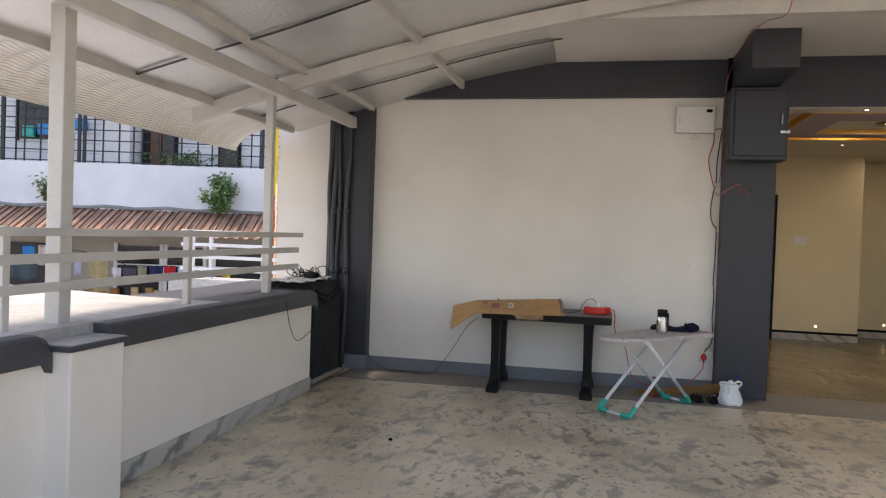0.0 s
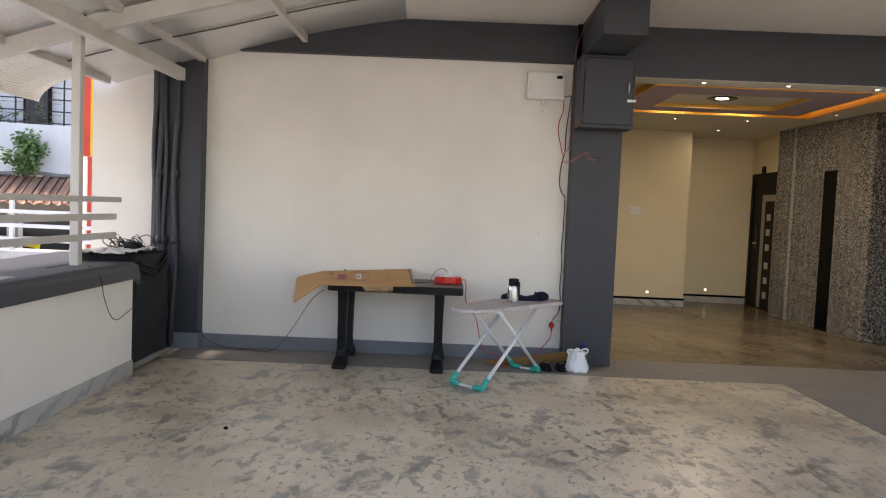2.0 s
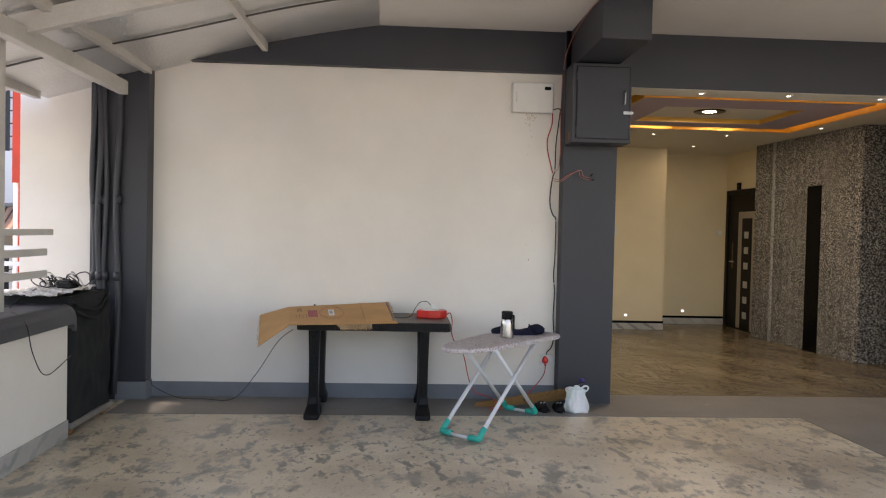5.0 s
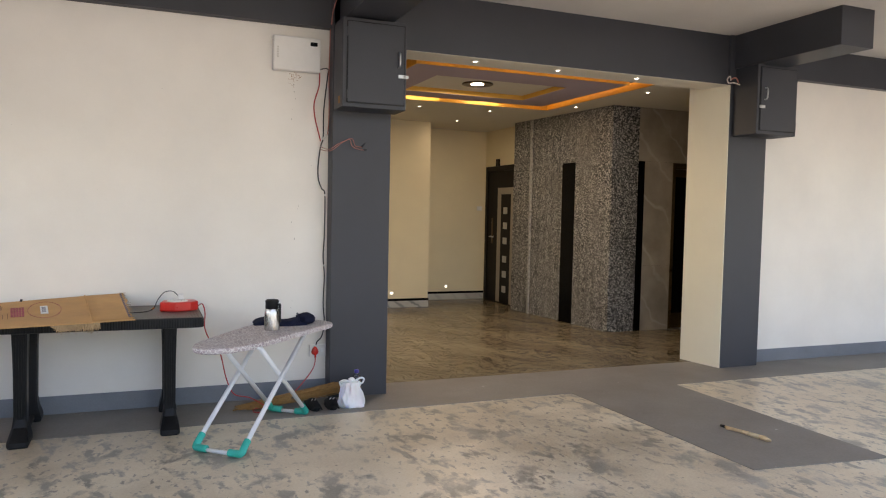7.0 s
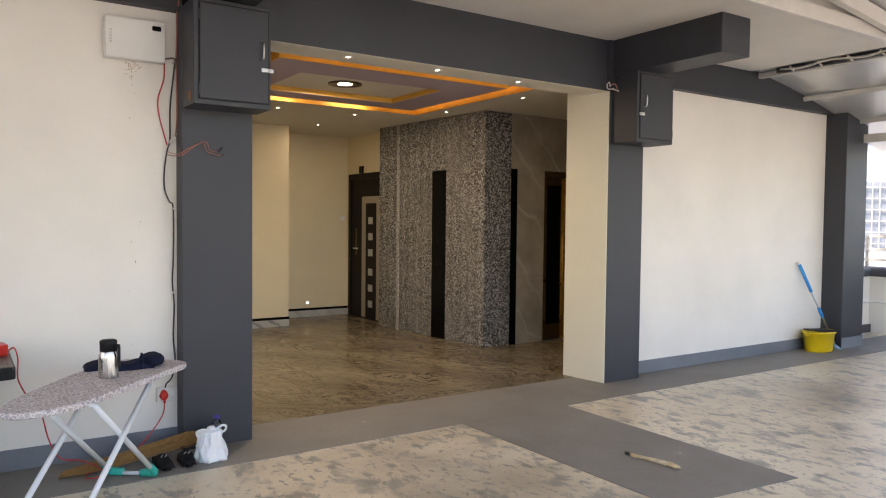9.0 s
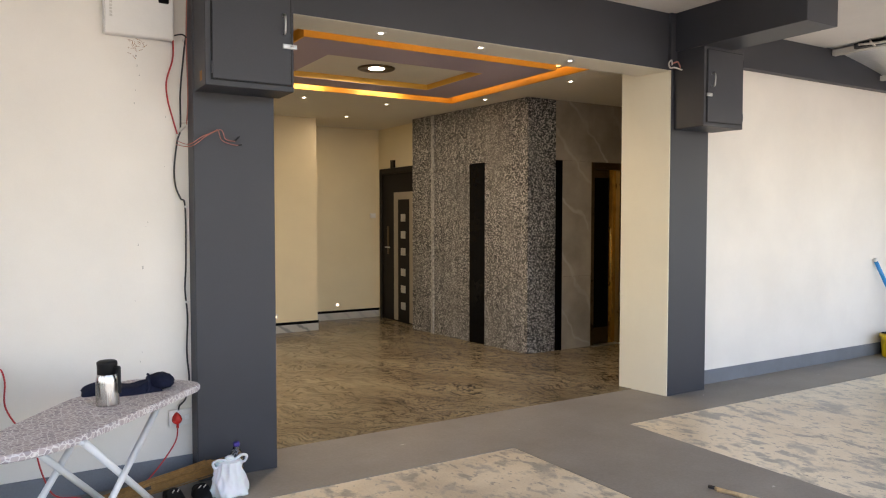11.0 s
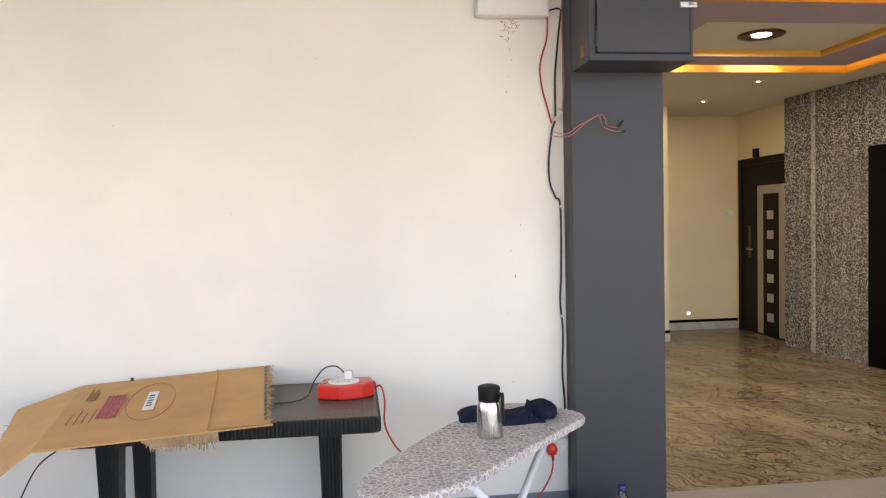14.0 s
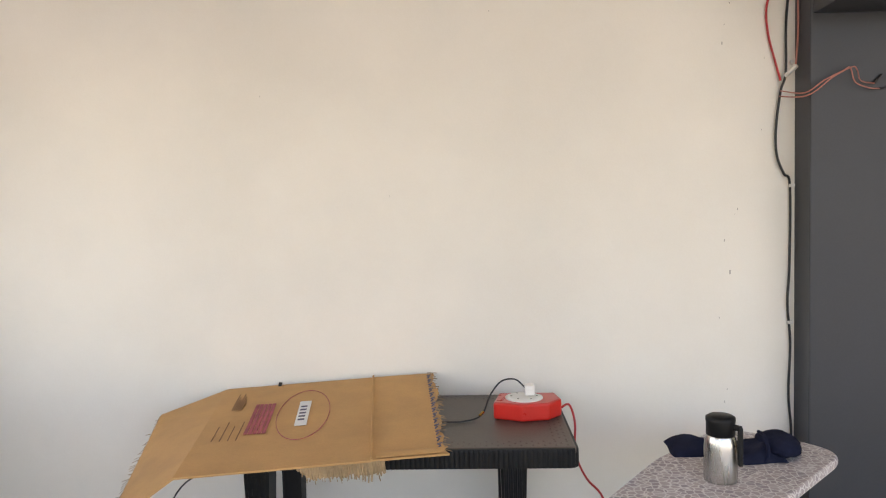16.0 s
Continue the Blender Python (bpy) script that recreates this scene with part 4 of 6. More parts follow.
def on_quad(a, b, c, d, lift=0.0, sag=0.0, ragged=0.0):
    def fn(u, v):
        p = a.lerp(b, u).lerp(d.lerp(c, u), v)
        p = p + Vector((0, 0, lift + sag * math.sin(math.pi * u) * math.sin(math.pi * v)))
        if ragged and u > 0.99:
            p.x += ragged * noise.noise((v * 23, 1.7, 0))
        return p
    return fn


card = thing("cardboard_sheet", "flattened brown cardboard carton with torn edges and red print", "cardboard", (-0.4, 6.9, 0.72))
main = part("main_panel", surface(on_quad(FL, FM, BMID, BL, 0, -0.006), 20, 16, 0.006), CARD, card)
flap = part("end_panel", surface(on_quad(FM, FR, BR, BMID, 0.001, -0.004, 0.02), 10, 40, 0.006), CARD, card)
part("hanging_flap", surface(on_quad(OF, FL, BL, OB, 0, 0.012), 12, 12, 0.006), CARD, card)
part("crease", tube([FM + Vector((0, 0, 0.005)), BMID + Vector((0, 0, 0.005))], 0.004, 6), CARD, card)


def fringe(a, b, count, length, out):
    """Torn paper strips along a line."""
    bm, rnd = bmesh.new(), random.Random(4)
    for k in range(count):
        p = a.lerp(b, (k + rnd.random()) / count)
        q = p + out * length * rnd.uniform(0.35, 1.0) + Vector((rnd.uniform(-0.012, 0.012), rnd.uniform(-0.006, 0.006), rnd.uniform(-0.012, 0.004)))
        bar(p, q, 0.0018 + 0.003 * rnd.random(), 0.0012, bm, 0)
    return bm


part("torn_fringe", fringe(Vector((-0.28, 6.514, 0.722)), Vector((-0.06, 6.552, 0.722)), 110, 0.055, Vector((0.08, -0.1, -1))), CARDTORN, card, "frayed torn paper strips")
part("torn_fringe", fringe(FR + Vector((-0.02, 0.02, 0.004)), BR + Vector((-0.02, 0, 0.004)), 90, 0.035, Vector((1, 0, -0.15))), CARDTORN, card, "frayed torn paper strips")
part("torn_fringe", fringe(OF, OB, 60, 0.02, Vector((-0.7, 0, -0.5))), CARDTORN, card, "frayed torn paper strips")


def torn_layer(u, v):
    """A torn corrugated under-layer that hangs from the front edge."""
    p = Vector((-0.30, 6.512, 0.718)).lerp(Vector((-0.05, 6.556, 0.718)), u)
    drop = 0.036 + 0.012 * noise.noise((u * 9, 2.2, 0)) + 0.008 * noise.noise((u * 37, 5.1, 0))
    return p + Vector((0.004 * v, -0.006 * v + 0.0022 * math.sin(u * 190), -drop * v * min(1, 4 * u + 0.3)))


part("torn_layer", surface(torn_layer, 150, 5, 0.002), CARDTORN, card, "torn ribbed under-layer")
part("folded_corner", surface(lambda u, v: FM.lerp(FR, 0.06 + 0.9 * u) + Vector((0.012 * v, 0.004 + 0.055 * v * (1 - 0.2 * u), 0.0075 + 0.004 * math.sin(math.pi * v))), 12, 6, 0.003), CARD, card)


def print_patch(name, quad, u0, u1, v0, v1, material, label="", lift=0.0045):
    fn = on_quad(*quad, 0, -0.006)
    return part(name, surface(lambda u, v: fn(u0 + (u1 - u0) * u, v0 + (v1 - v0) * v) + Vector((0, 0, lift)), 4, 4, 0.0008), material, main, label)


MAINQ = (FL, FM, BMID, BL)
for k in range(5):
    print_patch("print_bar", MAINQ, 0.255 + k * 0.026, 0.277 + k * 0.026, 0.36, 0.72, INKRED, "dull red printed bar")
print_patch("paper_label", MAINQ, 0.535, 0.608, 0.42, 0.72, PAPER, "white paper label")
for k in range(5):
    print_patch("print_line", MAINQ, 0.548, 0.588, 0.48 + k * 0.04, 0.497 + k * 0.04, INKBLUE, lift=0.0058)
for k in range(6):
    print_patch("print_line", MAINQ, 0.11 + k * 0.012, 0.117 + k * 0.012, 0.66, 0.88 - 0.04 * (k % 3), INKBROWN)
for k in range(4):
    print_patch("print_line", MAINQ, 0.09 + k * 0.045, 0.096 + k * 0.045, 0.30, 0.46 + 0.05 * (k % 2), INKBROWN)
fm = on_quad(*MAINQ, 0.0052, -0.006)
part("print_ring", tube([fm(0.575 + 0.16 * math.cos(a), 0.56 + 0.30 * math.sin(a)) for a in (2 * math.pi * k / 48 for k in range(49))], 0.0014, 4), INKRED, main, "thin red printed ring")
fe = on_quad(FM, FR, BR, BMID, 0.0055, -0.004)
for k in range(14):
    v = 0.05 + k * 0.066
    part("print_mark", tube([fe(0.90, v), fe(0.94, v + 0.02), fe(0.90, v + 0.035), fe(0.965, v + 0.045)], 0.0022, 4), INKBLUE, flap)


# red extension box with a socket disc
def extension_box():
    c, z = Vector((0.395, 7.02, 0)), 0.7165
    e = thing("extension_box", "red plastic extension box with a white socket disc", "extension lead", (c.x, c.y, z))
    hexa = [(-0.115, -0.055), (-0.02, -0.095), (0.075, -0.078), (0.125, -0.02), (0.11, 0.075), (-0.09, 0.075)]
    part("body", prism([(c.x + a, c.y + b) for a, b in hexa], z, z + 0.06, 0.008), REDPL, e)
    part("socket_disc", turned([(0.066, 0), (0.066, 0.004), (0.05, 0.008), (0.012, 0.009)], 32, (c.x - 0.005, c.y, z + 0.059)), WHITEPL, e, "white socket disc", True)
    for a in range(0, 360, 60):
        p = (c.x - 0.005 + 0.045 * math.cos(radians(a)), c.y + 0.045 * math.sin(radians(a)), z + 0.064)
        part("socket_hole", turned([(0.004, 0), (0.004, 0.0035)], 8, p), BLACK, e)
    return e


extension_box()
charger = thing("charger", "white plug-in phone charger with a black cable", "charger", (0.41, 7.03, 0.784))
part("body", block((0.393, 7.012, 0.785), (0.428, 7.045, 0.822), 0.005), WHITEPL, charger)
part("cable", tube(swing([(0.395, 7.03, 0.81), (0.36, 7.03, 0.84), (0.31, 7.02, 0.835), (0.27, 7.0, 0.79), (0.24, 6.96, 0.735), (0.18, 6.93, 0.721), (0.09, 6.92, 0.722)]), 0.003, 6), WIRE, charger, "thin black cable", True)
part("connector", tube([(0.246, 6.968, 0.742), (0.232, 6.955, 0.733)], 0.005, 6), BRASS, charger)
cable("extension_cable", [(0.52, 7.02, 0.74), (0.545, 7.0, 0.755), (0.56, 6.97, 0.70), (0.558, 6.95, 0.60), (0.60, 6.98, 0.50), (0.66, 7.0, 0.42), (0.70, 7.0, 0.25), (0.75, 6.98, 0.14), (0.86, 7.0, 0.10), (0.96, 7.02, 0.03), (0.95, 6.94, 0.012), (0.88, 6.95, 0.012), (0.90, 7.03, 0.014), (1.0, 7.06, 0.016), (1.10, 7.09, 0.03), (1.24, 7.18, 0.12), (1.35, 7.27, 0.22), (1.368, 7.283, 0.30)], 0.004, REDWIRE, "red cable hanging behind the ironing board")
cable("floor_cable", [(-0.62, 6.62, 0.66), (-0.75, 6.75, 0.55), (-0.95, 6.95, 0.26), (-1.15, 7.1, 0.04), (-1.4, 7.2, 0.012), (-1.62, 7.24, 0.012), (-1.8, 7.22, 0.10), (-1.83, 7.19, 0.16), (-1.95, 7.18, 0.15)], 0.0028, WIRE, "thin black cable drooping from the table to the floor")
single("cable_clip", tube([(-0.55, 7.29, 0.76), (-0.545, 7.29, 0.778)], 0.007, 8), WIRE, "small dark clip standing behind the cardboard", "clip", smooth=True)


# ---- ironing board ----
def ironing_board():
    o, d, n = Vector((0.70, 6.04, 0)), Vector((0.677, 0.736, 0)), Vector((-0.736, 0.677, 0))
    e = thing("ironing_board", "folding ironing board with a printed cotton cover", "ironing board", (0.85, 6.6, 0))
    N = 40
    def half(s):
        full = 0.178 + 0.037 * min(1, max(0, (s - 0.15) / 0.5))
        if s < 0.24:
            full *= math.sqrt(max(0, 1 - ((0.24 - s) / 0.35) ** 2))
        if s > 1.02:
            full *= math.sqrt(max(0, 1 - ((s - 1.02) / 0.12) ** 2)) ** 0.6
        return full

    def middle(s):
        return 0.208 + 0.04 * min(1, max(0, (s - 0.15) / 0.5))
    ss = [-0.11 + 1.25 * (1 - math.cos(math.pi * k / N)) / 2 for k in range(N + 1)]
    outline = [(s, middle(s) - half(s)) for s in ss] + [(s, middle(s) + half(s)) for s in ss[::-1]][1:-1]
    pts = [(o + d * s + n * w) for s, w in outline]
    bm = bmesh.new()
    rows, mid = [], o + d * 0.52 + n * 0.22
    for z, k in ((0.588, 0.985), (0.594, 1.0), (0.608, 1.003), (0.617, 0.992), (0.620, 0.97)):
        rows.append([bm.verts.new((mid + (p - mid) * k + Vector((0, 0, z)))) for p in pts])
    for a, b in zip(rows, rows[1:]):
        for j in range(len(pts)):
            bm.faces.new((a[j], a[(j + 1) % len(pts)], b[(j + 1) % len(pts)], b[j]))
    bm.faces.new(rows[0][::-1])
    bm.faces.new(rows[-1])
    part("board", bm, board_cloth(), e, "pinkish grey pebble-print cotton cover")
    legs = ((Vector((0.46, 6.27, 0.03)), Vector((0.92, 6.825, 0.59))), (Vector((0.69, 6.06, 0.03)), Vector((1.15, 6.615, 0.59))),
            (Vector((1.0, 6.975, 0.03)), Vector((0.605, 6.355, 0.59))), (Vector((1.205, 6.81, 0.03)), Vector((0.81, 6.19, 0.59))))
    for a, b in legs:
        part("leg", tube([a, b], 0.0145, 10), WHITELEG, e, smooth=True)
    for (a, _), (b, _) in ((legs[0], legs[1]), (legs[2], legs[3])):
        u = (b - a).normalized()
        lo = Vector((0, 0, -0.012))
        part("foot_bar", tube([a + u * 0.06 + lo, b - u * 0.06 + lo], 0.0115, 10), WHITELEG, e, smooth=True)
        for p, q, t in ((a, u, legs), (b, -u, legs)):
            top = next(m for m in legs if m[0] is p)[1]
            up = (top - p).normalized()
            part("foot", tube(swing([p + up * 0.085, p + up * 0.045, p + up * 0.005 + lo * 0.5, p + lo * 0.5 + q * 0.03, p + lo * 0.6 + q * 0.08], 4), 0.021, 12), TEAL, e, "teal plastic foot", True)
    part("top_bar", tube([legs[2][1], legs[3][1]], 0.009, 8), WHITELEG, e, smooth=True)
    part("top_bar", tube([legs[0][1], legs[1][1]], 0.009, 8), WHITELEG, e, smooth=True)
    return e


ironing_board()
flask = thing("vacuum_flask", "brushed steel vacuum flask with a black lid and handle", "flask", (0.945, 6.64, 0.62))
FB = (0.945, 6.64, 0.62)
part("body", turned([(0.043, 0), (0.048, 0.002), (0.0485, 0.012), (0.0475, 0.1), (0.0455, 0.122), (0.041, 0.136), (0.039, 0.141)], 36, FB), CHROME, flask, "brushed steel body", True)
part("lid", turned([(0.039, 0.138), (0.0415, 0.14), (0.0415, 0.176), (0.043, 0.183), (0.042, 0.192), (0.034, 0.197), (0.005, 0.199)], 32, FB), BLACK, flask, "black plastic lid", True)
part("handle", bar((0.988, 6.598, 0.792), (0.988, 6.598, 0.676), 0.014, 0.018, None, 0.005), BLACK, flask)
part("handle_bridge", bar((0.972, 6.614, 0.788), (0.991, 6.594, 0.788), 0.014, 0.016, None, 0.004), BLACK, flask)


def lump(centre, size, seed, rough=0.3, freq=2.2, sub=4, floor=None):
    """A soft crumpled mass."""
    bm = bmesh.new()
    bmesh.ops.create_icosphere(bm, subdivisions=sub, radius=1)
    for v in bm.verts:
        p = v.co.copy()
        k = 1 + rough * noise.noise(p * freq + Vector((seed, 0, 0))) + rough * 0.4 * noise.noise(p * freq * 2.7 + Vector((0, seed, 0)))
        k += 0.10 * (1 - abs(noise.noise(p * 3.3 + Vector((seed, seed, 0))))) ** 4
        v.co = Vector((p.x * size[0] * k, p.y * size[1] * k, p.z * size[2] * k)) + Vector(centre)
        if floor is not None:
            v.co.z = max(v.co.z, floor)
    return bm


cloth = thing("folded_cloth", "crumpled navy blue cloth on the ironing board", "cloth", (1.05, 6.86, 0.62))


def crumpled(x0, x1, y0, y1, h, seed):
    """A loosely folded cloth heap with ridges."""
    def fn(u, v):
        x, y = x0 + (x1 - x0) * u, y0 + (y1 - y0) * v
        k = (4 * u * (1 - u)) ** 0.35 * (4 * v * (1 - v)) ** 0.4
        q = Vector((x * 7 + seed, y * 10, seed))
        ridge = (1 - abs(noise.noise(q))) ** 3 * 0.38 + 0.5 + 0.35 * noise.noise(q * 0.6)
        wob = 0.018 * noise.noise(Vector((x * 9, y * 9, seed + 4)))
        return x + wob * (1 - k), y + wob * 1.4, 0.6205 + max(0.0, h * k * ridge)
    return surface(fn, 40, 26)


part("fold", crumpled(0.96, 1.20, 6.77, 6.95, 0.075, 3.1), NAVY, cloth, smooth=True)
part("fold", crumpled(0.865, 1.06, 6.84, 7.0, 0.055, 9.2), NAVY, cloth, smooth=True)
part("rolled_edge", lump((1.205, 6.865, 0.655), (0.062, 0.085, 0.036), 3, 0.12, 1.4, 4, 0.6205), NAVY, cloth, smooth=True)
part("hem", tube(swing([(1.13, 6.775, 0.624), (1.145, 6.79, 0.66), (1.15, 6.84, 0.688), (1.155, 6.90, 0.685)]), 0.006, 7), NAVY, cloth, smooth=True)

# ---- at the pillar's foot ----
def sweeping_broom():
    e = thing("broom", "bundle of brown coconut-stick broom lying on the floor", "broom", (1.15, 7.08, 0))
    rnd = random.Random(8)
    a, b = Vector((0.80, 7.05, 0.02)), Vector((1.62, 7.14, 0.10))
    bm = bmesh.new()
    for k in range(130):
        ang, r = rnd.uniform(0, 6.283), math.sqrt(rnd.random())
        off = Vector((0, math.cos(ang), math.sin(ang))) * r
        p, q = a + Vector((rnd.uniform(-0.05, 0.1), 0, 0)) + off * 0.016, b + Vector((rnd.uniform(-0.15, 0.03), 0, 0)) + off * 0.036
        p.z, q.z = max(p.z, 0.006), max(q.z, 0.006)
        tube([p, p.lerp(q, 0.5) + off * 0.004, q], 0.003, 4, bm)
    part("straw", bm, BROOM, e)
    for s in (0.45,):
        p = a.lerp(b, s)
        part("binding", turned([(0.026, -0.02), (0.028, -0.01), (0.028, 0.01), (0.026, 0.02)], 16, (0, 0, 0)), WIRE, e).matrix_local = HOME[e] @ pose(p.x, p.y, p.z, 0, 86, 5)
    return e


sweeping_broom()


def sandal(x, y, turn):
    m = pose(x, y, 0, 0, 0, turn)
    e = thing("sandal", "black rubber slide sandal with small pale marks", "sandal", m=m, group="pair of sandals")
    sole = []
    for k in range(24):
        a = 2 * math.pi * k / 24
        sole.append(((0.044 + 0.006 * math.sin(a)) * math.cos(a), 0.125 * math.sin(a)))
    part("sole", prism(sole, 0, 0.03, 0.004), RUBBER, e)

    def strap(u, v):
        a = math.pi * u
        return 0.05 * math.cos(a) * (0.8 + 0.2 * v), -0.122 + 0.14 * v, 0.012 + 0.056 * math.sin(a) * (0.35 + 0.65 * v ** 0.5)
    part("strap", surface(strap, 14, 6, 0.006), RUBBER, e, smooth=True)
    for dx in (-0.012, 0.012):
        part("mark", bar((dx - 0.008, -0.045, 0.0645), (dx + 0.008, -0.02, 0.0675), 0.004, 0.004, None, 0), PAPER, e, "pale grey mark")
    return e


sandal(1.285, 6.985, 4)
sandal(1.42, 6.98, -5)
bag = thing("carrier_bag", "knotted white polythene carrier bag", "bag", (1.56, 6.93, 0))


def bag_body(u, v):
    a = 2 * math.pi * u
    prof = ((0.0, 0.012), (0.085, 0.0), (0.094, 0.012), (0.088, 0.06), (0.079, 0.11), (0.07, 0.15), (0.064, 0.178), (0.03, 0.188), (0.0, 0.19))
    f = v * (len(prof) - 1)
    i = min(int(f), len(prof) - 2)
    r = prof[i][0] + (prof[i + 1][0] - prof[i][0]) * (f - i)
    z = prof[i][1] + (prof[i + 1][1] - prof[i][1]) * (f - i)
    c = Vector((math.cos(a), math.sin(a), z * 6))
    crease = (1 - abs(noise.noise(Vector((c.x * 2.6, c.y * 2.6, z * 11))))) ** 4
    r *= 1 + 0.26 * noise.noise(c * 1.7) + 0.24 * crease - 0.1
    return 1.56 + r * 1.0 * math.cos(a) - 0.06 * z, 6.93 + r * 0.66 * math.sin(a), max(0.001, z)


part("body", surface(bag_body, 72, 40), BAG, bag, smooth=True)
part("knot", lump((1.552, 6.925, 0.195), (0.022, 0.018, 0.016), 5, 0.4, 3, 3), BAG, bag, smooth=True)
for s, h in ((-1, 0.196), (1, 0.208)):
    part("ear", tube(swing([(1.552, 6.925, 0.18), (1.552 + s * 0.03, 6.92, 0.19), (1.552 + s * 0.062, 6.915, h), (1.552 + s * 0.088, 6.918, h - 0.012), (1.552 + s * 0.075, 6.922, h - 0.04), (1.552 + s * 0.05, 6.925, 0.175)]), 0.008, 7, None, 0.006), BAG, bag, smooth=True)
bottle = thing("water_bottle", "clear plastic water bottle with a violet cap", "bottle", (1.625, 7.05, 0))
BB = (1.625, 7.06, 0.0)
part("body", turned([(0.03, 0.001), (0.037, 0.008), (0.036, 0.055), (0.033, 0.066), (0.036, 0.077), (0.036, 0.15), (0.033, 0.174), (0.016, 0.204), (0.0145, 0.216)], 24, BB), CLEARPL, bottle, "clear ribbed body", True)
part("cap", turned([(0.016, 0.212), (0.0175, 0.214), (0.0175, 0.233), (0.014, 0.236)], 20, BB), VIOLET, bottle, "violet screw cap", True)
stick = thing("dry_brush_stick", "short pale wooden stick with a frayed end", "stick", (3.79, 5.5, 0))
part("shaft", tube([(3.765, 5.66, 0.012), (3.785, 5.52, 0.015), (3.80, 5.40, 0.016)], 0.009, 8, None, 0.015), STICKM, stick, smooth=True)
part("split", tube([(3.75, 5.63, 0.01), (3.80, 5.52, 0.012), (3.825, 5.38, 0.014)], 0.008, 8, None, 0.013), STICKM, stick, smooth=True)
part("charred_tip", tube([(3.76, 5.69, 0.012), (3.766, 5.655, 0.012)], 0.010, 8), WIRE, stick, smooth=True)
part("frayed_end", lump((3.805, 5.36, 0.016), (0.018, 0.05, 0.012), 2, 0.4, 3, 3, 0.005), STICKM, stick, smooth=True)


single("pebble", lump((-0.885, 4.89, 0.008), (0.014, 0.011, 0.009), 6, 0.3, 2.0, 2, 0.0), RUBBER, "small black pebble lying on the stone floor", "pebble")


# ---- fixtures on the wall and pillars ----
def meter_box():
    e = thing("meter_box", "white plastic inverter box with a small dark display", "inverter", (1.205, 7.3, 2.39))
    part("body", block((1.035, 7.262, 2.39), (1.378, 7.33, 2.635), 0.01), WHITEPL, e)
    part("cover_line", block((1.037, 7.2605, 2.40), (1.04, 7.263, 2.63)), TAPE, e)
    part("display", block((1.30, 7.257, 2.575), (1.352, 7.264, 2.603), 0.006), BLACKGLASS, e, "dark oval display")
    for k in range(5):
        part("print_mark", block((1.062, 7.259, 2.475 + k * 0.017), (1.074, 7.263, 2.486 + k * 0.017)), TAPE, e)
    return e


meter_box()


def steel_cabinet(name_label, x0, x1, y0, y1, z0, z1, hinge_left=True):
    e = thing("steel_cabinet", name_label, "cabinet", ((x0 + x1) / 2, y1, z0), group="electrical cabinets")
    part("body", block((x0, y0, z0), (x1, y1, z1), 0.004), DARK, e)
    # Black plate added behind the door to draw the shaded gap round it.
    part("gap_shade_plate", block((x0 + 0.028, y0 - 0.003, z0 + 0.028), (x1 - 0.013, y0 + 0.004, z1 - 0.023)), BLACK, e)
    dr = part("door", block((x0 + 0.035, y0 - 0.010, z0 + 0.035), (x1 - 0.02, y0 - 0.002, z1 - 0.03), 0.003), DARK, e)
    xh = x1 - 0.06 if hinge_left else x0 + 0.075
    xa = x1 - 0.065 if hinge_left else x0 + 0.02
    part("handle", tube(swing([(xh, y0 - 0.012, z0 + 0.30), (xh, y0 - 0.04, z0 + 0.31), (xh, y0 - 0.042, z0 + 0.39), (xh, y0 - 0.012, z0 + 0.40)]), 0.006, 8), ZINC, dr, "chrome pull handle", True)
    part("hasp", block((xa, y0 - 0.018, z0 + 0.225), (xa + 0.077 if hinge_left else xa + 0.06, y0 - 0.008, z0 + 0.25), 0.003), ZINC, dr, "chrome hasp")
    part("hasp_loop", turned([(0.012, 0), (0.012, 0.008)], 10, (xa + 0.05 if hinge_left else xa + 0.01, y0 - 0.026, z0 + 0.234)), ZINC, dr)
    for z in (z0 + 0.09, z1 - 0.1):
        part("hinge", tube([(x0 + 0.031 if hinge_left else x1 - 0.016, y0 - 0.008, z - 0.03), (x0 + 0.031 if hinge_left else x1 - 0.016, y0 - 0.008, z + 0.03)], 0.005, 8), DARK, dr)
    return e


steel_cabinet("dark grey steel electrical cabinet on the pillar by the table wall", 1.462, 1.93, 6.955, 7.2, 2.118, 2.738)
steel_cabinet("dark grey steel electrical cabinet on the pillar by the lift hall", 5.17, 5.635, 6.91, 7.2, 2.145, 2.755, False)
single("rust_patch", block((1.4595, 7.02, 2.15), (1.463, 7.06, 2.20)), RUST, "orange primer patch on the cabinet side", "patch")
socket = thing("wall_socket", "white wall socket with a red plug", "socket", (1.385, 7.32, 0.3))
part("plate", block((1.328, 7.308, 0.298), (1.452, 7.33, 0.387), 0.004), WHITEPL, socket)
plug = turned([(0.026, 0), (0.027, 0.012), (0.022, 0.03), (0.012, 0.036)], 20)
for v in plug.verts:
    v.co.x *= 1 - 0.28 * max(0, v.co.y / 0.026)
    v.co.y += 0.012 * max(0, v.co.y / 0.026)
part("plug", plug, REDPL, socket, "red three-pin plug", True).matrix_local = HOME[socket] @ pose(1.368, 7.311, 0.337, 90, 0, 0)
part("plug_neck", tube([(1.368, 7.285, 0.318), (1.368, 7.283, 0.295)], 0.007, 8), REDPL, socket, smooth=True)
for x, z in ((1.338, 0.308), (1.338, 0.377), (1.443, 0.308), (1.443, 0.377)):
    part("screw", turned([(0.0035, 0), (0.003, 0.002)], 10), ZINC, socket).matrix_local = HOME[socket] @ pose(x, 7.3125, z, 90, 0, 0)
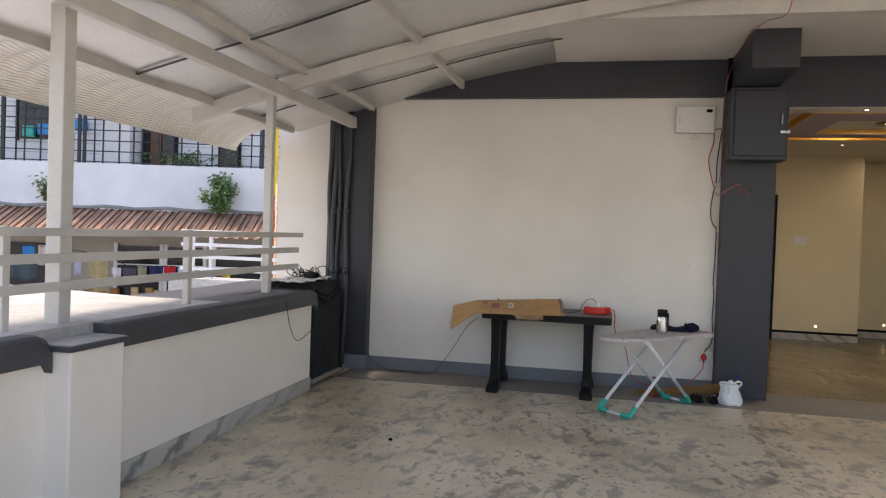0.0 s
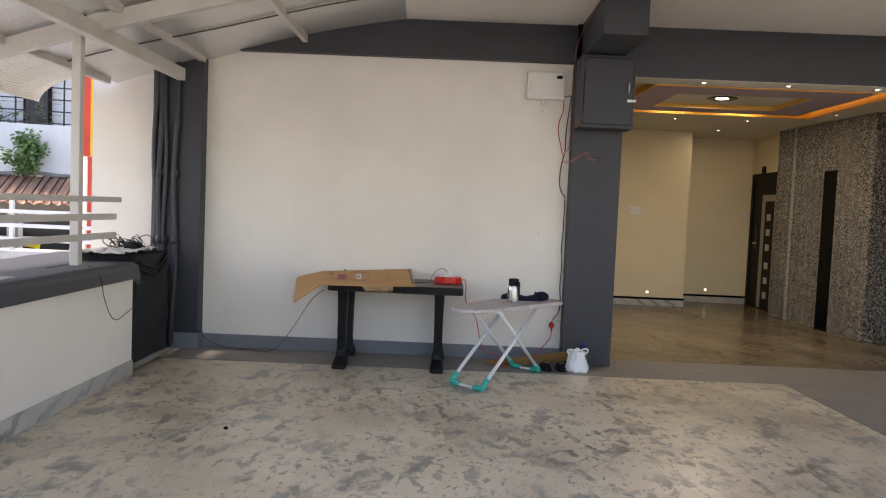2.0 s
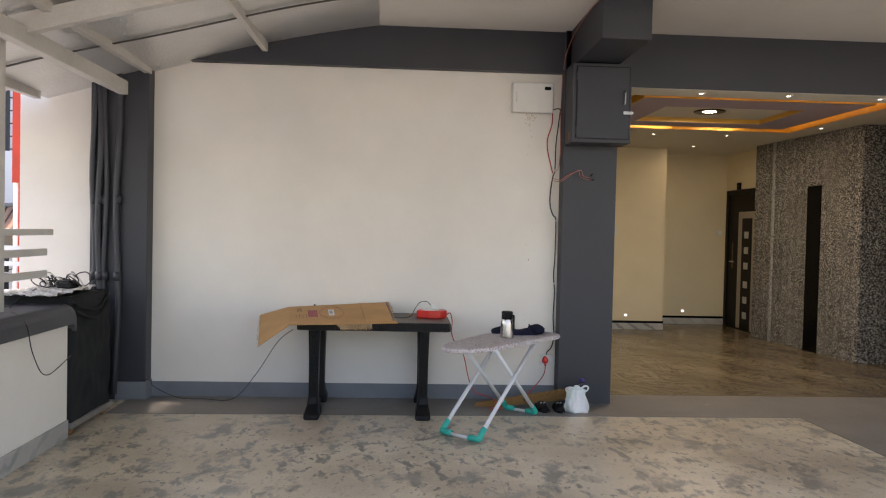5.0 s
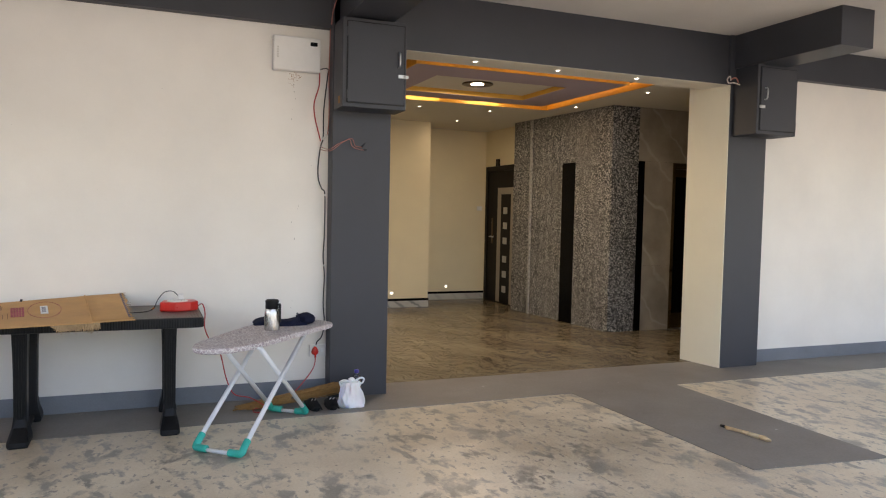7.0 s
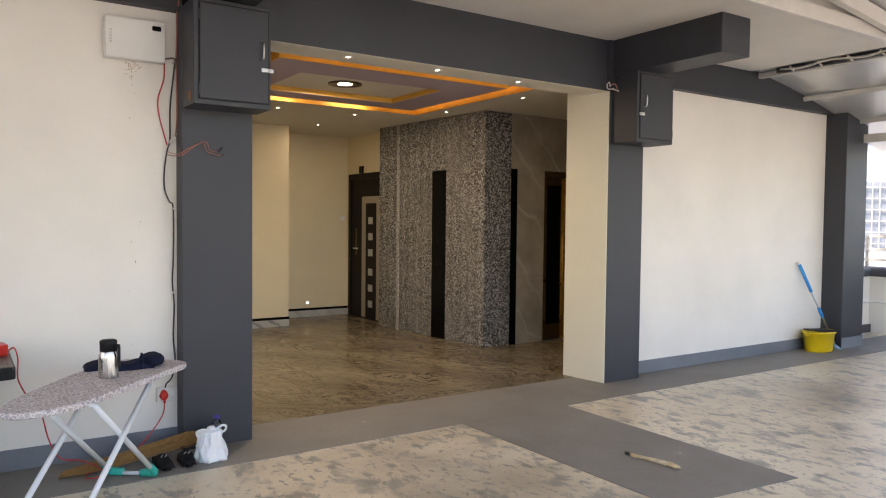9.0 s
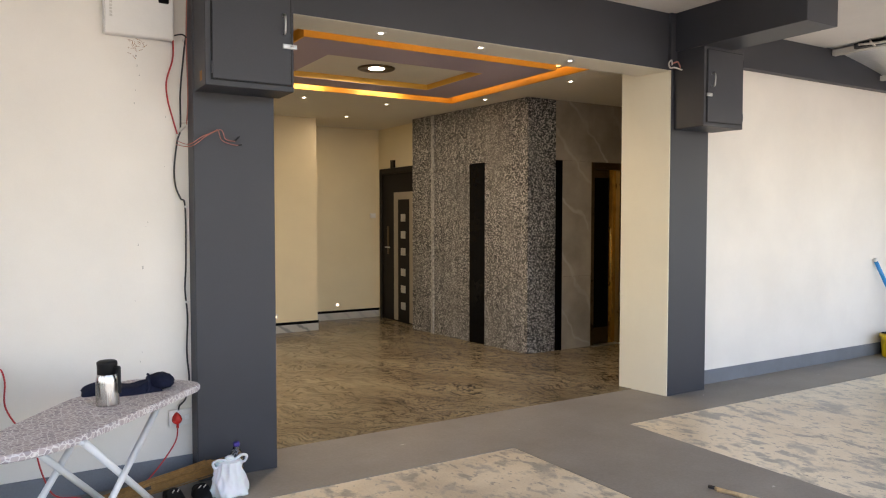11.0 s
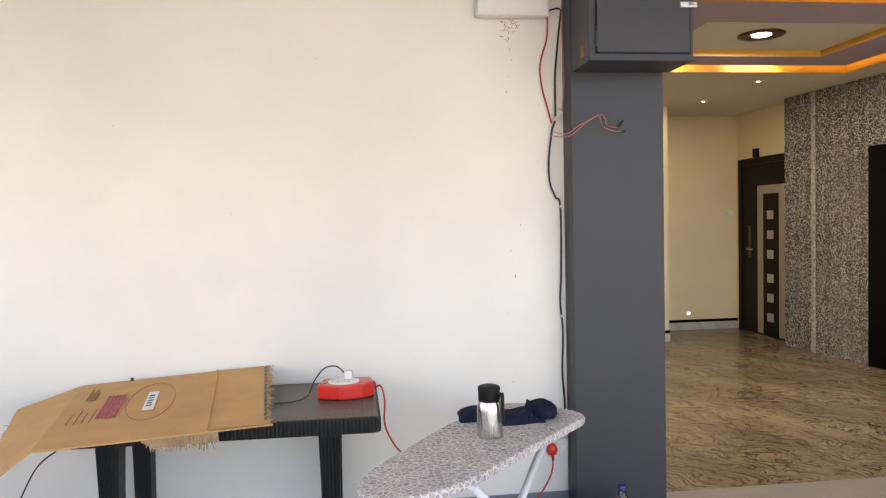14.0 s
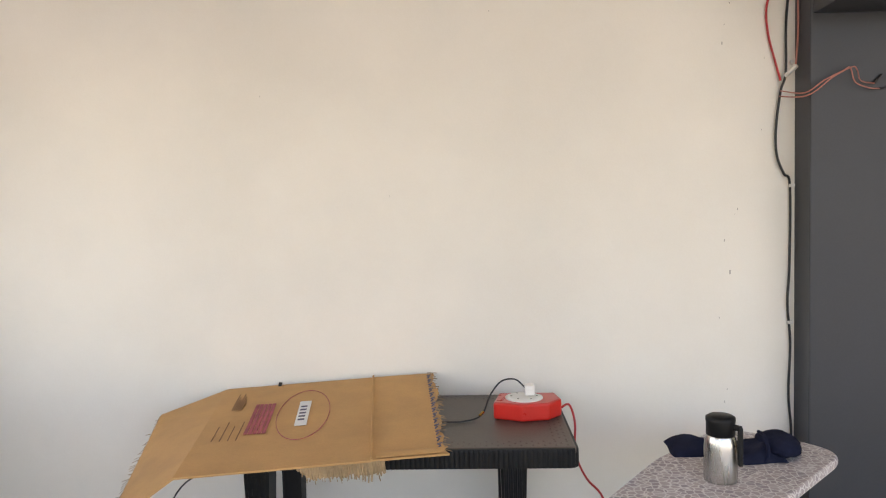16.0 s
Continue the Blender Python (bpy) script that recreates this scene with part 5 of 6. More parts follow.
part("switch", block((1.412, 7.304, 0.33), (1.434, 7.310, 0.358), 0.002), PAPER, socket)
cable("wall_cable", [(1.445, 7.31, 2.42), (1.43, 7.315, 2.28), (1.415, 7.315, 2.12), (1.412, 7.31, 1.93), (1.395, 7.315, 1.86), (1.378, 7.315, 1.72), (1.382, 7.315, 1.62), (1.408, 7.315, 1.55), (1.432, 7.318, 1.505), (1.432, 7.32, 1.2), (1.425, 7.32, 1.05), (1.436, 7.32, 0.9), (1.43, 7.32, 0.7), (1.44, 7.318, 0.55), (1.42, 7.31, 0.45), (1.385, 7.308, 0.41), (1.378, 7.308, 0.385)], 0.0048, WIRE, "black cable clipped down the wall edge")
cable("wall_wire", [(1.378, 7.30, 2.40), (1.378, 7.315, 2.30), (1.345, 7.32, 2.18), (1.35, 7.32, 2.08), (1.375, 7.32, 1.98), (1.395, 7.315, 1.90)], 0.0042, REDWIRE, "thin red wire looping below the white box")
cable("wall_wire", [(1.36, 7.27, 2.41), (1.42, 7.28, 2.43), (1.448, 7.3, 2.42)], 0.004, WIRE, "short dark wire from the box to the pillar")
cable("wall_wire", [(1.449, 7.28, 2.75), (1.447, 7.28, 2.6), (1.447, 7.3, 2.4), (1.449, 7.29, 2.1), (1.44, 7.29, 1.95)], 0.0035, PINKWIRE, "thin salmon wire down the pillar edge")
cable("beam_wire", [(1.447, 7.24, 2.74), (1.455, 7.2, 2.85), (1.49, 7.1, 2.98), (1.495, 6.7, 3.035), (1.495, 6.3, 3.03), (1.55, 6.0, 3.03), (1.62, 5.65, 2.99), (1.62, 5.5, 3.2)], 0.004, PINKWIRE, "thin wire stapled along the bracket")
for pts in ([(1.39, 7.30, 1.86), (1.43, 7.19, 1.835), (1.49, 7.17, 1.875), (1.55, 7.16, 1.905), (1.575, 7.16, 1.915), (1.595, 7.165, 1.865), (1.65, 7.18, 1.845), (1.69, 7.185, 1.842)], [(1.385, 7.30, 1.84), (1.44, 7.19, 1.825), (1.52, 7.17, 1.885), (1.585, 7.165, 1.918), (1.605, 7.17, 1.905), (1.62, 7.175, 1.87), (1.675, 7.19, 1.862)]):
    cable("loose_wire", pts, 0.0024, PINKWIRE, "loose salmon wire sticking out over the pillar")
for p, q in (((1.69, 7.185, 1.842), (1.712, 7.19, 1.846)), ((1.675, 7.19, 1.862), (1.70, 7.192, 1.892))):
    single("wire_tip", tube([p, q], 0.0045, 6), WIRE, "black taped wire end", "tape", smooth=True)
single("wire_joint", bar((1.402, 7.29, 1.912), (1.428, 7.25, 1.945), 0.016, 0.014, None, 0.004), TAPE, "taped white wire joint", "tape")
for x, z in ((1.436, 1.505), (1.432, 0.98), (1.44, 1.97), (1.44, 2.41)):
    single("cable_clip", block((x - 0.008, 7.308, z - 0.006), (x + 0.012, 7.33, z + 0.006), 0.002), WHITEPL, "white cable clip on the wall", "clip", group="cable clips")
rnd = random.Random(5)
for x, z, s in ((1.182, 2.05, 1.2), (1.211, 1.177, 1.5), (1.19, 1.30, 1.0), (1.20, 2.25, 1.3), (1.195, 2.3, 1.2), (1.21, 2.2, 1.0), (1.19, 2.12, 0.8), (1.24, 1.42, 1.0), (1.23, 1.40, 0.8), (1.17, 1.0, 0.7), (1.33, 1.72, 0.8), (0.3, 2.2, 0.8), (-0.6, 1.9, 0.8), (-0.1, 1.5, 0.6), (1.2, 0.72, 1.0), (1.19, 0.67, 0.9), (1.34, 1.99, 0.8)):
    w, h = 0.0019 * s * rnd.uniform(0.6, 1.3), 0.0038 * s * rnd.uniform(0.7, 1.4)
    structure("wall_chip", prism([(x - w, 7.331), (x + w, 7.331), (x + w * 0.7, 7.3292), (x - w * 0.6, 7.3292)], z - h, z + h), CHIP)
for k in range(26):
    x, z = 1.20 + rnd.gauss(0, 0.022), 2.385 - abs(rnd.gauss(0, 0.035))
    structure("dirt_streak", tube([(x, 7.329, z), (x + rnd.uniform(-0.02, 0.02), 7.328, z + rnd.uniform(-0.03, 0.01))], 0.0012, 4), RUST)
cctv = thing("cctv_camera", "small white and black security camera on the pillar side", "camera", (1.92, 7.5, 2.2))
part("mount", turned([(0.03, 0), (0.03, 0.02), (0.012, 0.03)], 16, (1.935, 7.45, 2.215)), WHITEPL, cctv, smooth=True)
part("body", lump((1.94, 7.43, 2.185), (0.03, 0.045, 0.03), 1, 0.0, 1, 3), BLACK, cctv, smooth=True)
single("pillar_wires", tube(swing([(5.10, 7.16, 2.64), (5.07, 7.14, 2.67), (5.04, 7.14, 2.64), (5.06, 7.14, 2.61), (5.12, 7.15, 2.62), (5.17, 7.12, 2.60)]), 0.006, 6), TAPE, "loose taped wires at the pillar head", "wire", smooth=True)
single("pillar_wires", tube(swing([(5.10, 7.16, 2.65), (5.13, 7.13, 2.66), (5.16, 7.13, 2.62)]), 0.006, 6), PINKWIRE, "loose taped wires at the pillar head", "wire", smooth=True)

# conduits on the left pillar
for x, r, z0 in ((-2.27, 0.022, 0.2), (-2.225, 0.025, 0.12), (-2.18, 0.02, 0.12), (-2.085, 0.024, 0.05)):
    c = thing("conduit", "dark grey painted pipe up the pillar", "pipe", (x, 7.17, z0), group="pillar pipes")
    part("pipe", tube([(x + 0.012 * math.sin(j * 0.8 + x * 40), 7.2 - r - 0.006 - 0.004 * math.cos(j * 0.7), z0 + (2.6 - z0) * j / 14) for j in range(15)], r, 12), DARK, c, smooth=True)
    for z in (1.55, 0.95):
        part("coupling", turned([(r + 0.006, 0), (r + 0.006, 0.07)], 12, (x, 7.2 - r - 0.004, z)), DARK, c, smooth=True)


# ---- covered cooler ----
def cooler():
    e = thing("covered_cooler", "air cooler under a black fabric cover on a wheeled frame", "air cooler", (-2.2, 6.55, 0))
    x0, x1, y0, y1, z0, z1 = -2.43, -1.985, 6.15, 6.78, 0.085, 0.92

    def cover(u, v):
        per = [(x0, y1), (x0, y0), (x1, y0), (x1, y1), (x0, y1)]
        lens = [0.63, 0.445, 0.63, 0.445]
        t, i = u * sum(lens), 0
        while i < 3 and t > lens[i]:
            t -= lens[i]
            i += 1
        k = min(1, t / lens[i])
        x, y = per[i][0] + (per[i + 1][0] - per[i][0]) * k, per[i][1] + (per[i + 1][1] - per[i][1]) * k
        z = z0 + (z1 - z0) * v
        w = 0.016 * noise.noise((x * 4, y * 4 + z * 1.5, z * 6)) + 0.006 * noise.noise((x * 14, y * 14, z * 9)) - 0.02 * max(0, v - 0.94) / 0.06
        cx, cy = (x0 + x1) / 2, (y0 + y1) / 2
        return x + w * (1 if x > cx else -1), y + w * (1 if y > cy else -1), z

    part("cover_side", surface(cover, 100, 40), COVER, e, smooth=True)

    def lid(u, v):
        x, y = x0 + 0.012 + (x1 - x0 - 0.024) * u, y0 + 0.012 + (y1 - y0 - 0.024) * v
        return x, y, z1 - 0.004 + 0.012 * noise.noise((x * 7, y * 7, 2))
    part("cover_top", surface(lid, 20, 30, 0.01), COVER, e, smooth=True)
    for k, (za, zb) in enumerate(((0.86, 0.80), (0.82, 0.74))):
        part("fold", tube(swing([(x1 + 0.012, y0 + 0.02, za), (x1 + 0.016, y0 + 0.35, zb), (x1 + 0.012, y1 - 0.06, za + 0.03)]), 0.012, 7), COVER, e, smooth=True)
    part("base_frame", block((x0 + 0.02, y0 - 0.015, 0.05), (x1 + 0.02, y1 + 0.02, 0.088), 0.006), CEMENT, e, "dirty grey frame")
    for x in (x0 + 0.06, x1 - 0.03):
        for y in (y0 + 0.05, y1 - 0.05):
            m = part("castor", turned([(0.02, -0.012), (0.028, -0.01), (0.028, 0.01), (0.02, 0.012)], 16), RUST, e)
            m.matrix_local = HOME[e] @ pose(x, y, 0.028, 0, 90, 0)
    return e


cooler()
paper = thing("newspaper", "crumpled old newspaper on the covered cooler", "newspaper", (-2.2, 6.4, 0.93))


def crumple(u, v):
    x, y = -2.45 + 0.42 * u + 0.03 * noise.noise((v * 9, 0, 3)), 5.98 + 0.66 * v + 0.05 * noise.noise((u * 8, 5, 0))
    return x, y, 0.932 + 0.04 * abs(noise.noise((x * 9, y * 9, 4))) + 0.01 * abs(noise.noise((x * 30, y * 30, 1)))


part("sheet", surface(crumple, 36, 44, 0.002), paint("newsprint", (0.66, 0.64, 0.60), 0.9, 0.45, 28, 120, 0.4), paper)
coil = thing("cable_coil", "tangled coil of dark and white cables", "cable", (-2.2, 6.6, 0.95))
rc = random.Random(17)
for k in range(19):
    r, mt = rc.uniform(0.04, 0.07), WIRE if k % 4 else TAPE
    cx, cy = -2.31 + 0.013 * k + rc.gauss(0, 0.01), 6.46 + rc.uniform(-0.06, 0.08)
    spin, lean = rc.uniform(0, 3.1), rc.uniform(0.35, 1.25)
    ax, up = Vector((math.cos(spin), math.sin(spin), 0)), Vector((-math.sin(spin) * math.cos(lean), math.cos(spin) * math.cos(lean), math.sin(lean)))
    mid = Vector((cx, cy, 0.955 + r * math.sin(lean)))
    part("loop", tube([mid + ax * r * math.cos(q) + up * r * math.sin(q) * rc.uniform(0.97, 1.03) for q in (2 * math.pi * j / 22 for j in range(23))], 0.0042, 5), mt, coil, smooth=True)
part("adapter", block((-2.20, 6.40, 0.945), (-2.10, 6.53, 1.0), 0.015), BLACK, coil)
cable("parapet_cable", [(-2.28, 6.3, 0.955), (-2.25, 5.95, 0.885), (-2.1, 5.62, 0.882), (-1.99, 5.50, 0.868), (-1.952, 5.52, 0.80), (-1.966, 5.60, 0.66), (-1.966, 5.70, 0.52), (-1.966, 5.80, 0.475), (-1.966, 5.93, 0.495), (-1.966, 6.10, 0.54)], 0.003, WIRE, "thin black cable looping down the parapet")
cable("coping_cable", [(-2.205, 5.3, 0.879), (-2.225, 5.6, 0.879), (-2.25, 5.9, 0.882)], 0.0022, WIRE, "thin black cable over the coping")

# ---- mop and bucket ----
mb = thing("mop_bucket", "yellow plastic mop bucket on the floor", "bucket", (8.55, 7.1, 0))


def oval(rx, ry, z, n=32):
    return [(8.53 + rx * math.cos(2 * math.pi * k / n), 7.14 + ry * math.sin(2 * math.pi * k / n), z) for k in range(n)]


bm = bmesh.new()
rows = [[bm.verts.new(p) for p in oval(*a)] for a in ((0.185, 0.12, 0.002), (0.195, 0.13, 0.02), (0.215, 0.145, 0.21), (0.232, 0.158, 0.213), (0.232, 0.158, 0.235), (0.208, 0.138, 0.235), (0.18, 0.11, 0.03))]
for a, b in zip(rows, rows[1:]):
    for j in range(32):
        bm.faces.new((a[j], a[(j + 1) % 32], b[(j + 1) % 32], b[j]))
bm.faces.new(rows[0][::-1])
bm.faces.new(rows[-1])
part("tub", bm, YELLOW, mb, smooth=True)
part("wringer", bar((8.30, 7.10, 0.262), (8.62, 7.08, 0.242), 0.2, 0.016, None, 0.005), BLACK, mb, "black wringer tray")
for k in (-1, 1):
    part("lug", block((8.53 + k * 0.235 - 0.02, 7.11, 0.19), (8.53 + k * 0.235 + 0.02, 7.17, 0.232), 0.008), YELLOW, mb)
mop = thing("mop", "blue handled mop leaning on the wall beside its bucket", "mop", (8.8, 7.12, 0))
MA, MB = Vector((8.80, 7.10, 0.06)), Vector((8.36, 7.30, 0.99))
part("shaft", tube([MA, MB], 0.011, 10), ZINC, mop, smooth=True)
part("grip", tube([MA.lerp(MB, 0.66), MB], 0.019, 10), BLUEPL, mop, "blue plastic grip", True)
part("sleeve", tube([MA.lerp(MB, 0.34), MA.lerp(MB, 0.46)], 0.019, 10), BLUEPL, mop, "blue plastic sleeve", True)
part("cap", tube([MB, MB.lerp(MA, -0.03)], 0.021, 10), WHITEPL, mop, smooth=True)
bm = bmesh.new()
for k in range(60):
    a, r = rnd.uniform(0, 6.28), 0.06 * math.sqrt(rnd.random())
    tube(swing([MA, MA + Vector((r * math.cos(a) * 0.6, r * math.sin(a) * 0.6, -0.02)), Vector((8.82 + r * math.cos(a), 7.08 + r * math.sin(a), 0.008))], 3), 0.005, 4, bm)
part("strands", bm, paint("grey_blue_strands", (0.25, 0.36, 0.45), 0.95, 0.3, 30, 120, 0.2), mop, "grey blue cotton strands")

# ---- outside ----
structure("ground", block((-300, -300, -4.2), (300, 300, -4.0)), SCREED, "bare ground below the terrace")
structure("low_roof", prism([(-9.5, 2), (-2.62, 2), (-2.62, 8.15), (-9.5, 9.6)], -0.2, 0.42), PALECONC, "weathered sunlit concrete roof next door")
OUT = pose(-2.61, 13.86, 0, 0, 0, 12.8)
house = thing("neighbour_house", "white house with barred balconies and a brown sheet awning", "house", m=OUT)
part("wall", block((-20, 0.9, -4), (-2.6, 9, 7.6)), OUTWHITE, house, "pale tiled back wall")
part("balcony_wall", block((-20, 0, 1.62), (-2.75, 0.15, 2.5), 0.01), OUTWHITE, house, "white painted balcony wall")
part("balcony_floor", block((-20, 0.15, 1.5), (-2.75, 0.9, 1.68)), OUTWHITE, house)
part("lower_wall", block((-20, 0.6, -4), (-2.75, 0.8, 1.5)), OUTTILE, house)


def awning(u, v):
    x = -20 + 17.25 * u
    return x, 0.1 - 1.0 * v, 1.66 - 0.48 * v + 0.02 * math.sin(x * 36)


part("awning", surface(awning, 900, 2, 0), OUTROOF, house, "brown corrugated sheet awning")
rib = mesh_of("awning_rib", bar((0, 0.1, 1.685), (0, -0.91, 1.2), 0.012, 0.02, None, 0), IRON)
for k in range(56):
    ob = new("awning_rib", rib)
    ob.parent, ob.location = house, (-9.9 + k * 0.128 + 0.012 * math.sin(k * 3.3), 0, 0)
part("awning_flashing", tube([(-20 + 0.3 * k, 0.0, 1.665 + 0.02 * math.sin(k * 1.7)) for k in range(58)], 0.035, 6), SCREED, house)
for x0, x1, z0, z1 in ((-8.65, -7.95, 3.03, 4.3), (-6.1, -5.48, 2.5, 4.0), (-4.55, -4.2, 2.5, 3.6), (-12.5, -11.3, 2.6, 4.2)):
    w = part("window", block((x0, 0.85, z0), (x1, 0.92, z1)), OUTDARK, house)
    part("window_frame", block((x0 - 0.05, 0.83, z0 - 0.05), (x0, 0.9, z1 + 0.05)), WOODD, w)
    part("window_frame", block((x1, 0.83, z0 - 0.05), (x1 + 0.05, 0.9, z1 + 0.05)), WOODD, w)
part("door_leaf", block((-5.95, 0.80, 2.4), (-5.75, 0.86, 3.3)), paint("brown_door", (0.16, 0.07, 0.03), 0.5), house)
part("pier", block((-6.72, 0.3, 2.5), (-6.15, 0.9, 4.5)), OUTWHITE, house)
for k in range(9):
    part("tile_joint", block((-9.6, 0.893, 2.55 + k * 0.2), (-4.0, 0.897, 2.56 + k * 0.2)), OUTTILE, house)
for x, z, c in ((-8.5, 3.1, TEAL), (-8.2, 3.15, BLUEPL), (-7.45, 3.25, BLUEPL), (-5.6, 2.55, STICKM)):
    part("stored_box", block((x, 0.72, z - 0.06), (x + 0.22, 0.84, z + 0.16), 0.02), c, house)
vert = mesh_of("grille_bar", block((-0.011, 0.02, 2.5), (0.011, 0.045, 4.5)), IRON)
hori = mesh_of("grille_rail", block((-20, 0.03, -0.010), (-2.8, 0.05, 0.010)), IRON)
for k in range(54):
    ob = new("grille_bar", vert)
    ob.parent, ob.location = house, (-16 + k * 0.25 + 0.05 * math.sin(k * 2.1), 0, 0)
for k in range(10):
    ob = new("grille_rail", hori)
    ob.parent, ob.location = house, (0, 0, 2.53 + k * 0.2)
thick = mesh_of("grille_post", block((-0.025, 0.0, 2.5), (0.025, 0.05, 4.5)), IRON)
for x in (-13.6, -11.2, -8.45, -7.0, -6.9, -4.2, -3.5):
    ob = new("grille_post", thick)
    ob.parent, ob.location = house, (x, 0, 0)
for x0, x1 in ((-11.9, -10.6), (-8.85, -7.5), (-6.45, -5.61), (-5.46, -4.75), (-4.5, -3.6)):
    w = part("lower_window", block((x0, 0.56, -0.15), (x1, 0.62, 0.93)), OUTDARK, house)
    for a, b in ((x0 - 0.07, x0), (x1, x1 + 0.07)):
        part("window_frame", block((a, 0.53, -0.2), (b, 0.6, 0.98)), OUTWHITE, w)
    part("window_sill", block((x0 - 0.1, 0.45, -0.22), (x1 + 0.1, 0.6, -0.15)), OUTWHITE, w)
    part("window_bar", block((x0, 0.535, 0.55), (x1, 0.56, 0.575)), OUTWHITE, w)
rj = random.Random(31)
JUNK = (STICKM, RUST, TEAL, WOODL, REDPL, TAPE, INKBLUE, CARD)
for k in range(34):
    x, zb = rj.uniform(-8.6, -4.8), -0.14
    w, h = rj.uniform(0.06, 0.16), rj.uniform(0.06, 0.26)
    part("stored_box", block((x, 0.40 + 0.012 * (k % 9), zb), (x + w, 0.50 + 0.012 * (k % 9), zb + h), 0.01), JUNK[k % 8], house)
part("crate_shelf", block((-8.0, 0.38, -0.22), (-4.7, 0.55, -0.14), 0.005), OUTTILE, house)
for x in (-7.6, -9.3, -10.2):
    part("downpipe", tube([(x, 0.5, -4), (x, 0.5, 1.3)], 0.04, 8), OUTWHITE, house, smooth=True)
bush = thing("balcony_bush", "small leafy green bush growing on the awning edge", "bush", m=OUT)


def leafy(cx, cy, z0, w, h, count, seed):
    """Stems and many single leaves with gaps between."""
    r, stems, leaves = random.Random(seed), bmesh.new(), bmesh.new()
    tips = []
    for k in range(14):
        end = Vector((cx + r.gauss(0, w * 0.42), cy + r.gauss(0, 0.14), z0 + h * r.uniform(0.45, 1.0)))
        tube(swing([(cx + r.uniform(-0.05, 0.05), cy, z0), Vector((cx, cy, z0)).lerp(end, 0.5) + Vector((r.gauss(0, 0.04), 0, 0.05)), end], 4), 0.012, 5, stems, 0.004)
        tips += [Vector((cx, cy, z0)).lerp(end, s) for s in (0.35, 0.55, 0.75, 0.9, 1.0)]
    for k in range(count):
        p = r.choice(tips) + Vector((r.gauss(0, 0.055), r.gauss(0, 0.055), r.gauss(0, 0.055)))
        d = Vector((r.uniform(-1, 1), r.uniform(-1, 0.4), r.uniform(-0.9, 0.3))).normalized()
        s = d.orthogonal().normalized()
        l, wd = r.uniform(0.06, 0.11), r.uniform(0.018, 0.03)
        q = [p, p + d * l * 0.5 + s * wd, p + d * l, p + d * l * 0.5 - s * wd]
        leaves.faces.new([leaves.verts.new(v) for v in q])
    return stems, leaves


st, lv = leafy(-4.26, -0.1, 1.62, 0.30, 0.66, 1500, 21)
part("stems", st, TWIG, bush)
part("leaves", lv, LEAF, bush)
bush2 = thing("balcony_bush", "small sprig growing from the white balcony wall", "bush", m=OUT)
st, lv = leafy(-7.55, -0.1, 1.75, 0.25, 0.42, 120, 22)
part("stems", st, TWIG, bush2)
part("leaves", lv, LEAF, bush2)
pots = thing("balcony_plants", "potted plants behind the balcony grille", "plants", m=OUT)
st, lv = leafy(-5.1, 0.6, 2.45, 1.0, 0.42, 320, 23)
part("stems", st, TWIG, pots)
part("leaves", lv, LEAF, pots)

# washing on a line under the awning
line = thing("washing_line", "sagging line of washing under the neighbour's awning", "washing line", m=OUT)
part("cord", tube(swing([(-11.5, -0.5, 1.0), (-7.6, -0.5, 0.9), (-6.3, -0.5, 0.77), (-5.7, -0.5, 0.57), (-5.2, -0.5, 0.61), (-4.0, -0.5, 0.58), (-3.2, -0.5, 0.7)]), 0.008, 5), WIRE, line)
CLOTHS = (("blue_cloth", -7.62, 0.22, 0.24, 0.90, (0.02, 0.25, 0.62)), ("pale_pink_cloth", -7.33, 0.22, 0.36, 0.92, (0.66, 0.55, 0.48)), ("grey_blue_cloth", -7.7, 0.5, 0.34, 0.62, (0.06, 0.085, 0.10)), ("tan_cloth", -6.33, 0.37, 0.69, 0.77, (0.42, 0.32, 0.16)), ("white_cloth", -6.0, 0.18, 0.15, 0.55, (0.7, 0.62, 0.66)),
          ("pale_cloth", -6.72, 0.12, 0.4, 0.80, (0.55, 0.58, 0.7)), ("grey_cloth", -5.76, 0.25, 0.29, 0.56, (0.07, 0.07, 0.075)), ("khaki_cloth", -5.53, 0.18, 0.25, 0.60, (0.33, 0.30, 0.20)), ("navy_cloth", -5.27, 0.27, 0.18, 0.61, (0.02, 0.025, 0.09)), ("red_cloth", -5.02, 0.23, 0.2, 0.62, (0.6, 0.015, 0.03)),
          ("pale_blue_cloth", -4.8, 0.16, 0.18, 0.63, (0.5, 0.58, 0.72)), ("yellow_cloth", -4.03, 0.28, 0.12, 0.57, (0.75, 0.55, 0.02)))
for name, x, w, h, top, colour in CLOTHS:
    def hung(u, v, x=x, w=w, h=h, top=top):
        px = x + w * (u - 0.5) * (1 - 0.1 * v)
        return px, -0.5 + 0.03 * math.sin(u * 9 + x) * (0.3 + v), top - h * v + 0.02 * math.sin(u * 5 + x * 3) * v
    part(name, surface(hung, 10, 6, 0.006), paint(name, colour, 0.9, 0.2, 6, 90, 0.2), line, smooth=True)
bannerm = paint("red_banner", (0.70, 0.05, 0.015), 0.5, 0.15, 2, 40, 0.05)
banner = thing("banner", "tall red and yellow banner on a post beyond the parapet", "banner", (-4.8, 11.0, -4))
part("red_cloth", block((-4.87, 11.0, 1.9), (-4.735, 11.02, 3.9)), bannerm, banner)
part("red_strip", block((-4.79, 11.0, -0.4), (-4.74, 11.02, 1.895)), bannerm, banner)
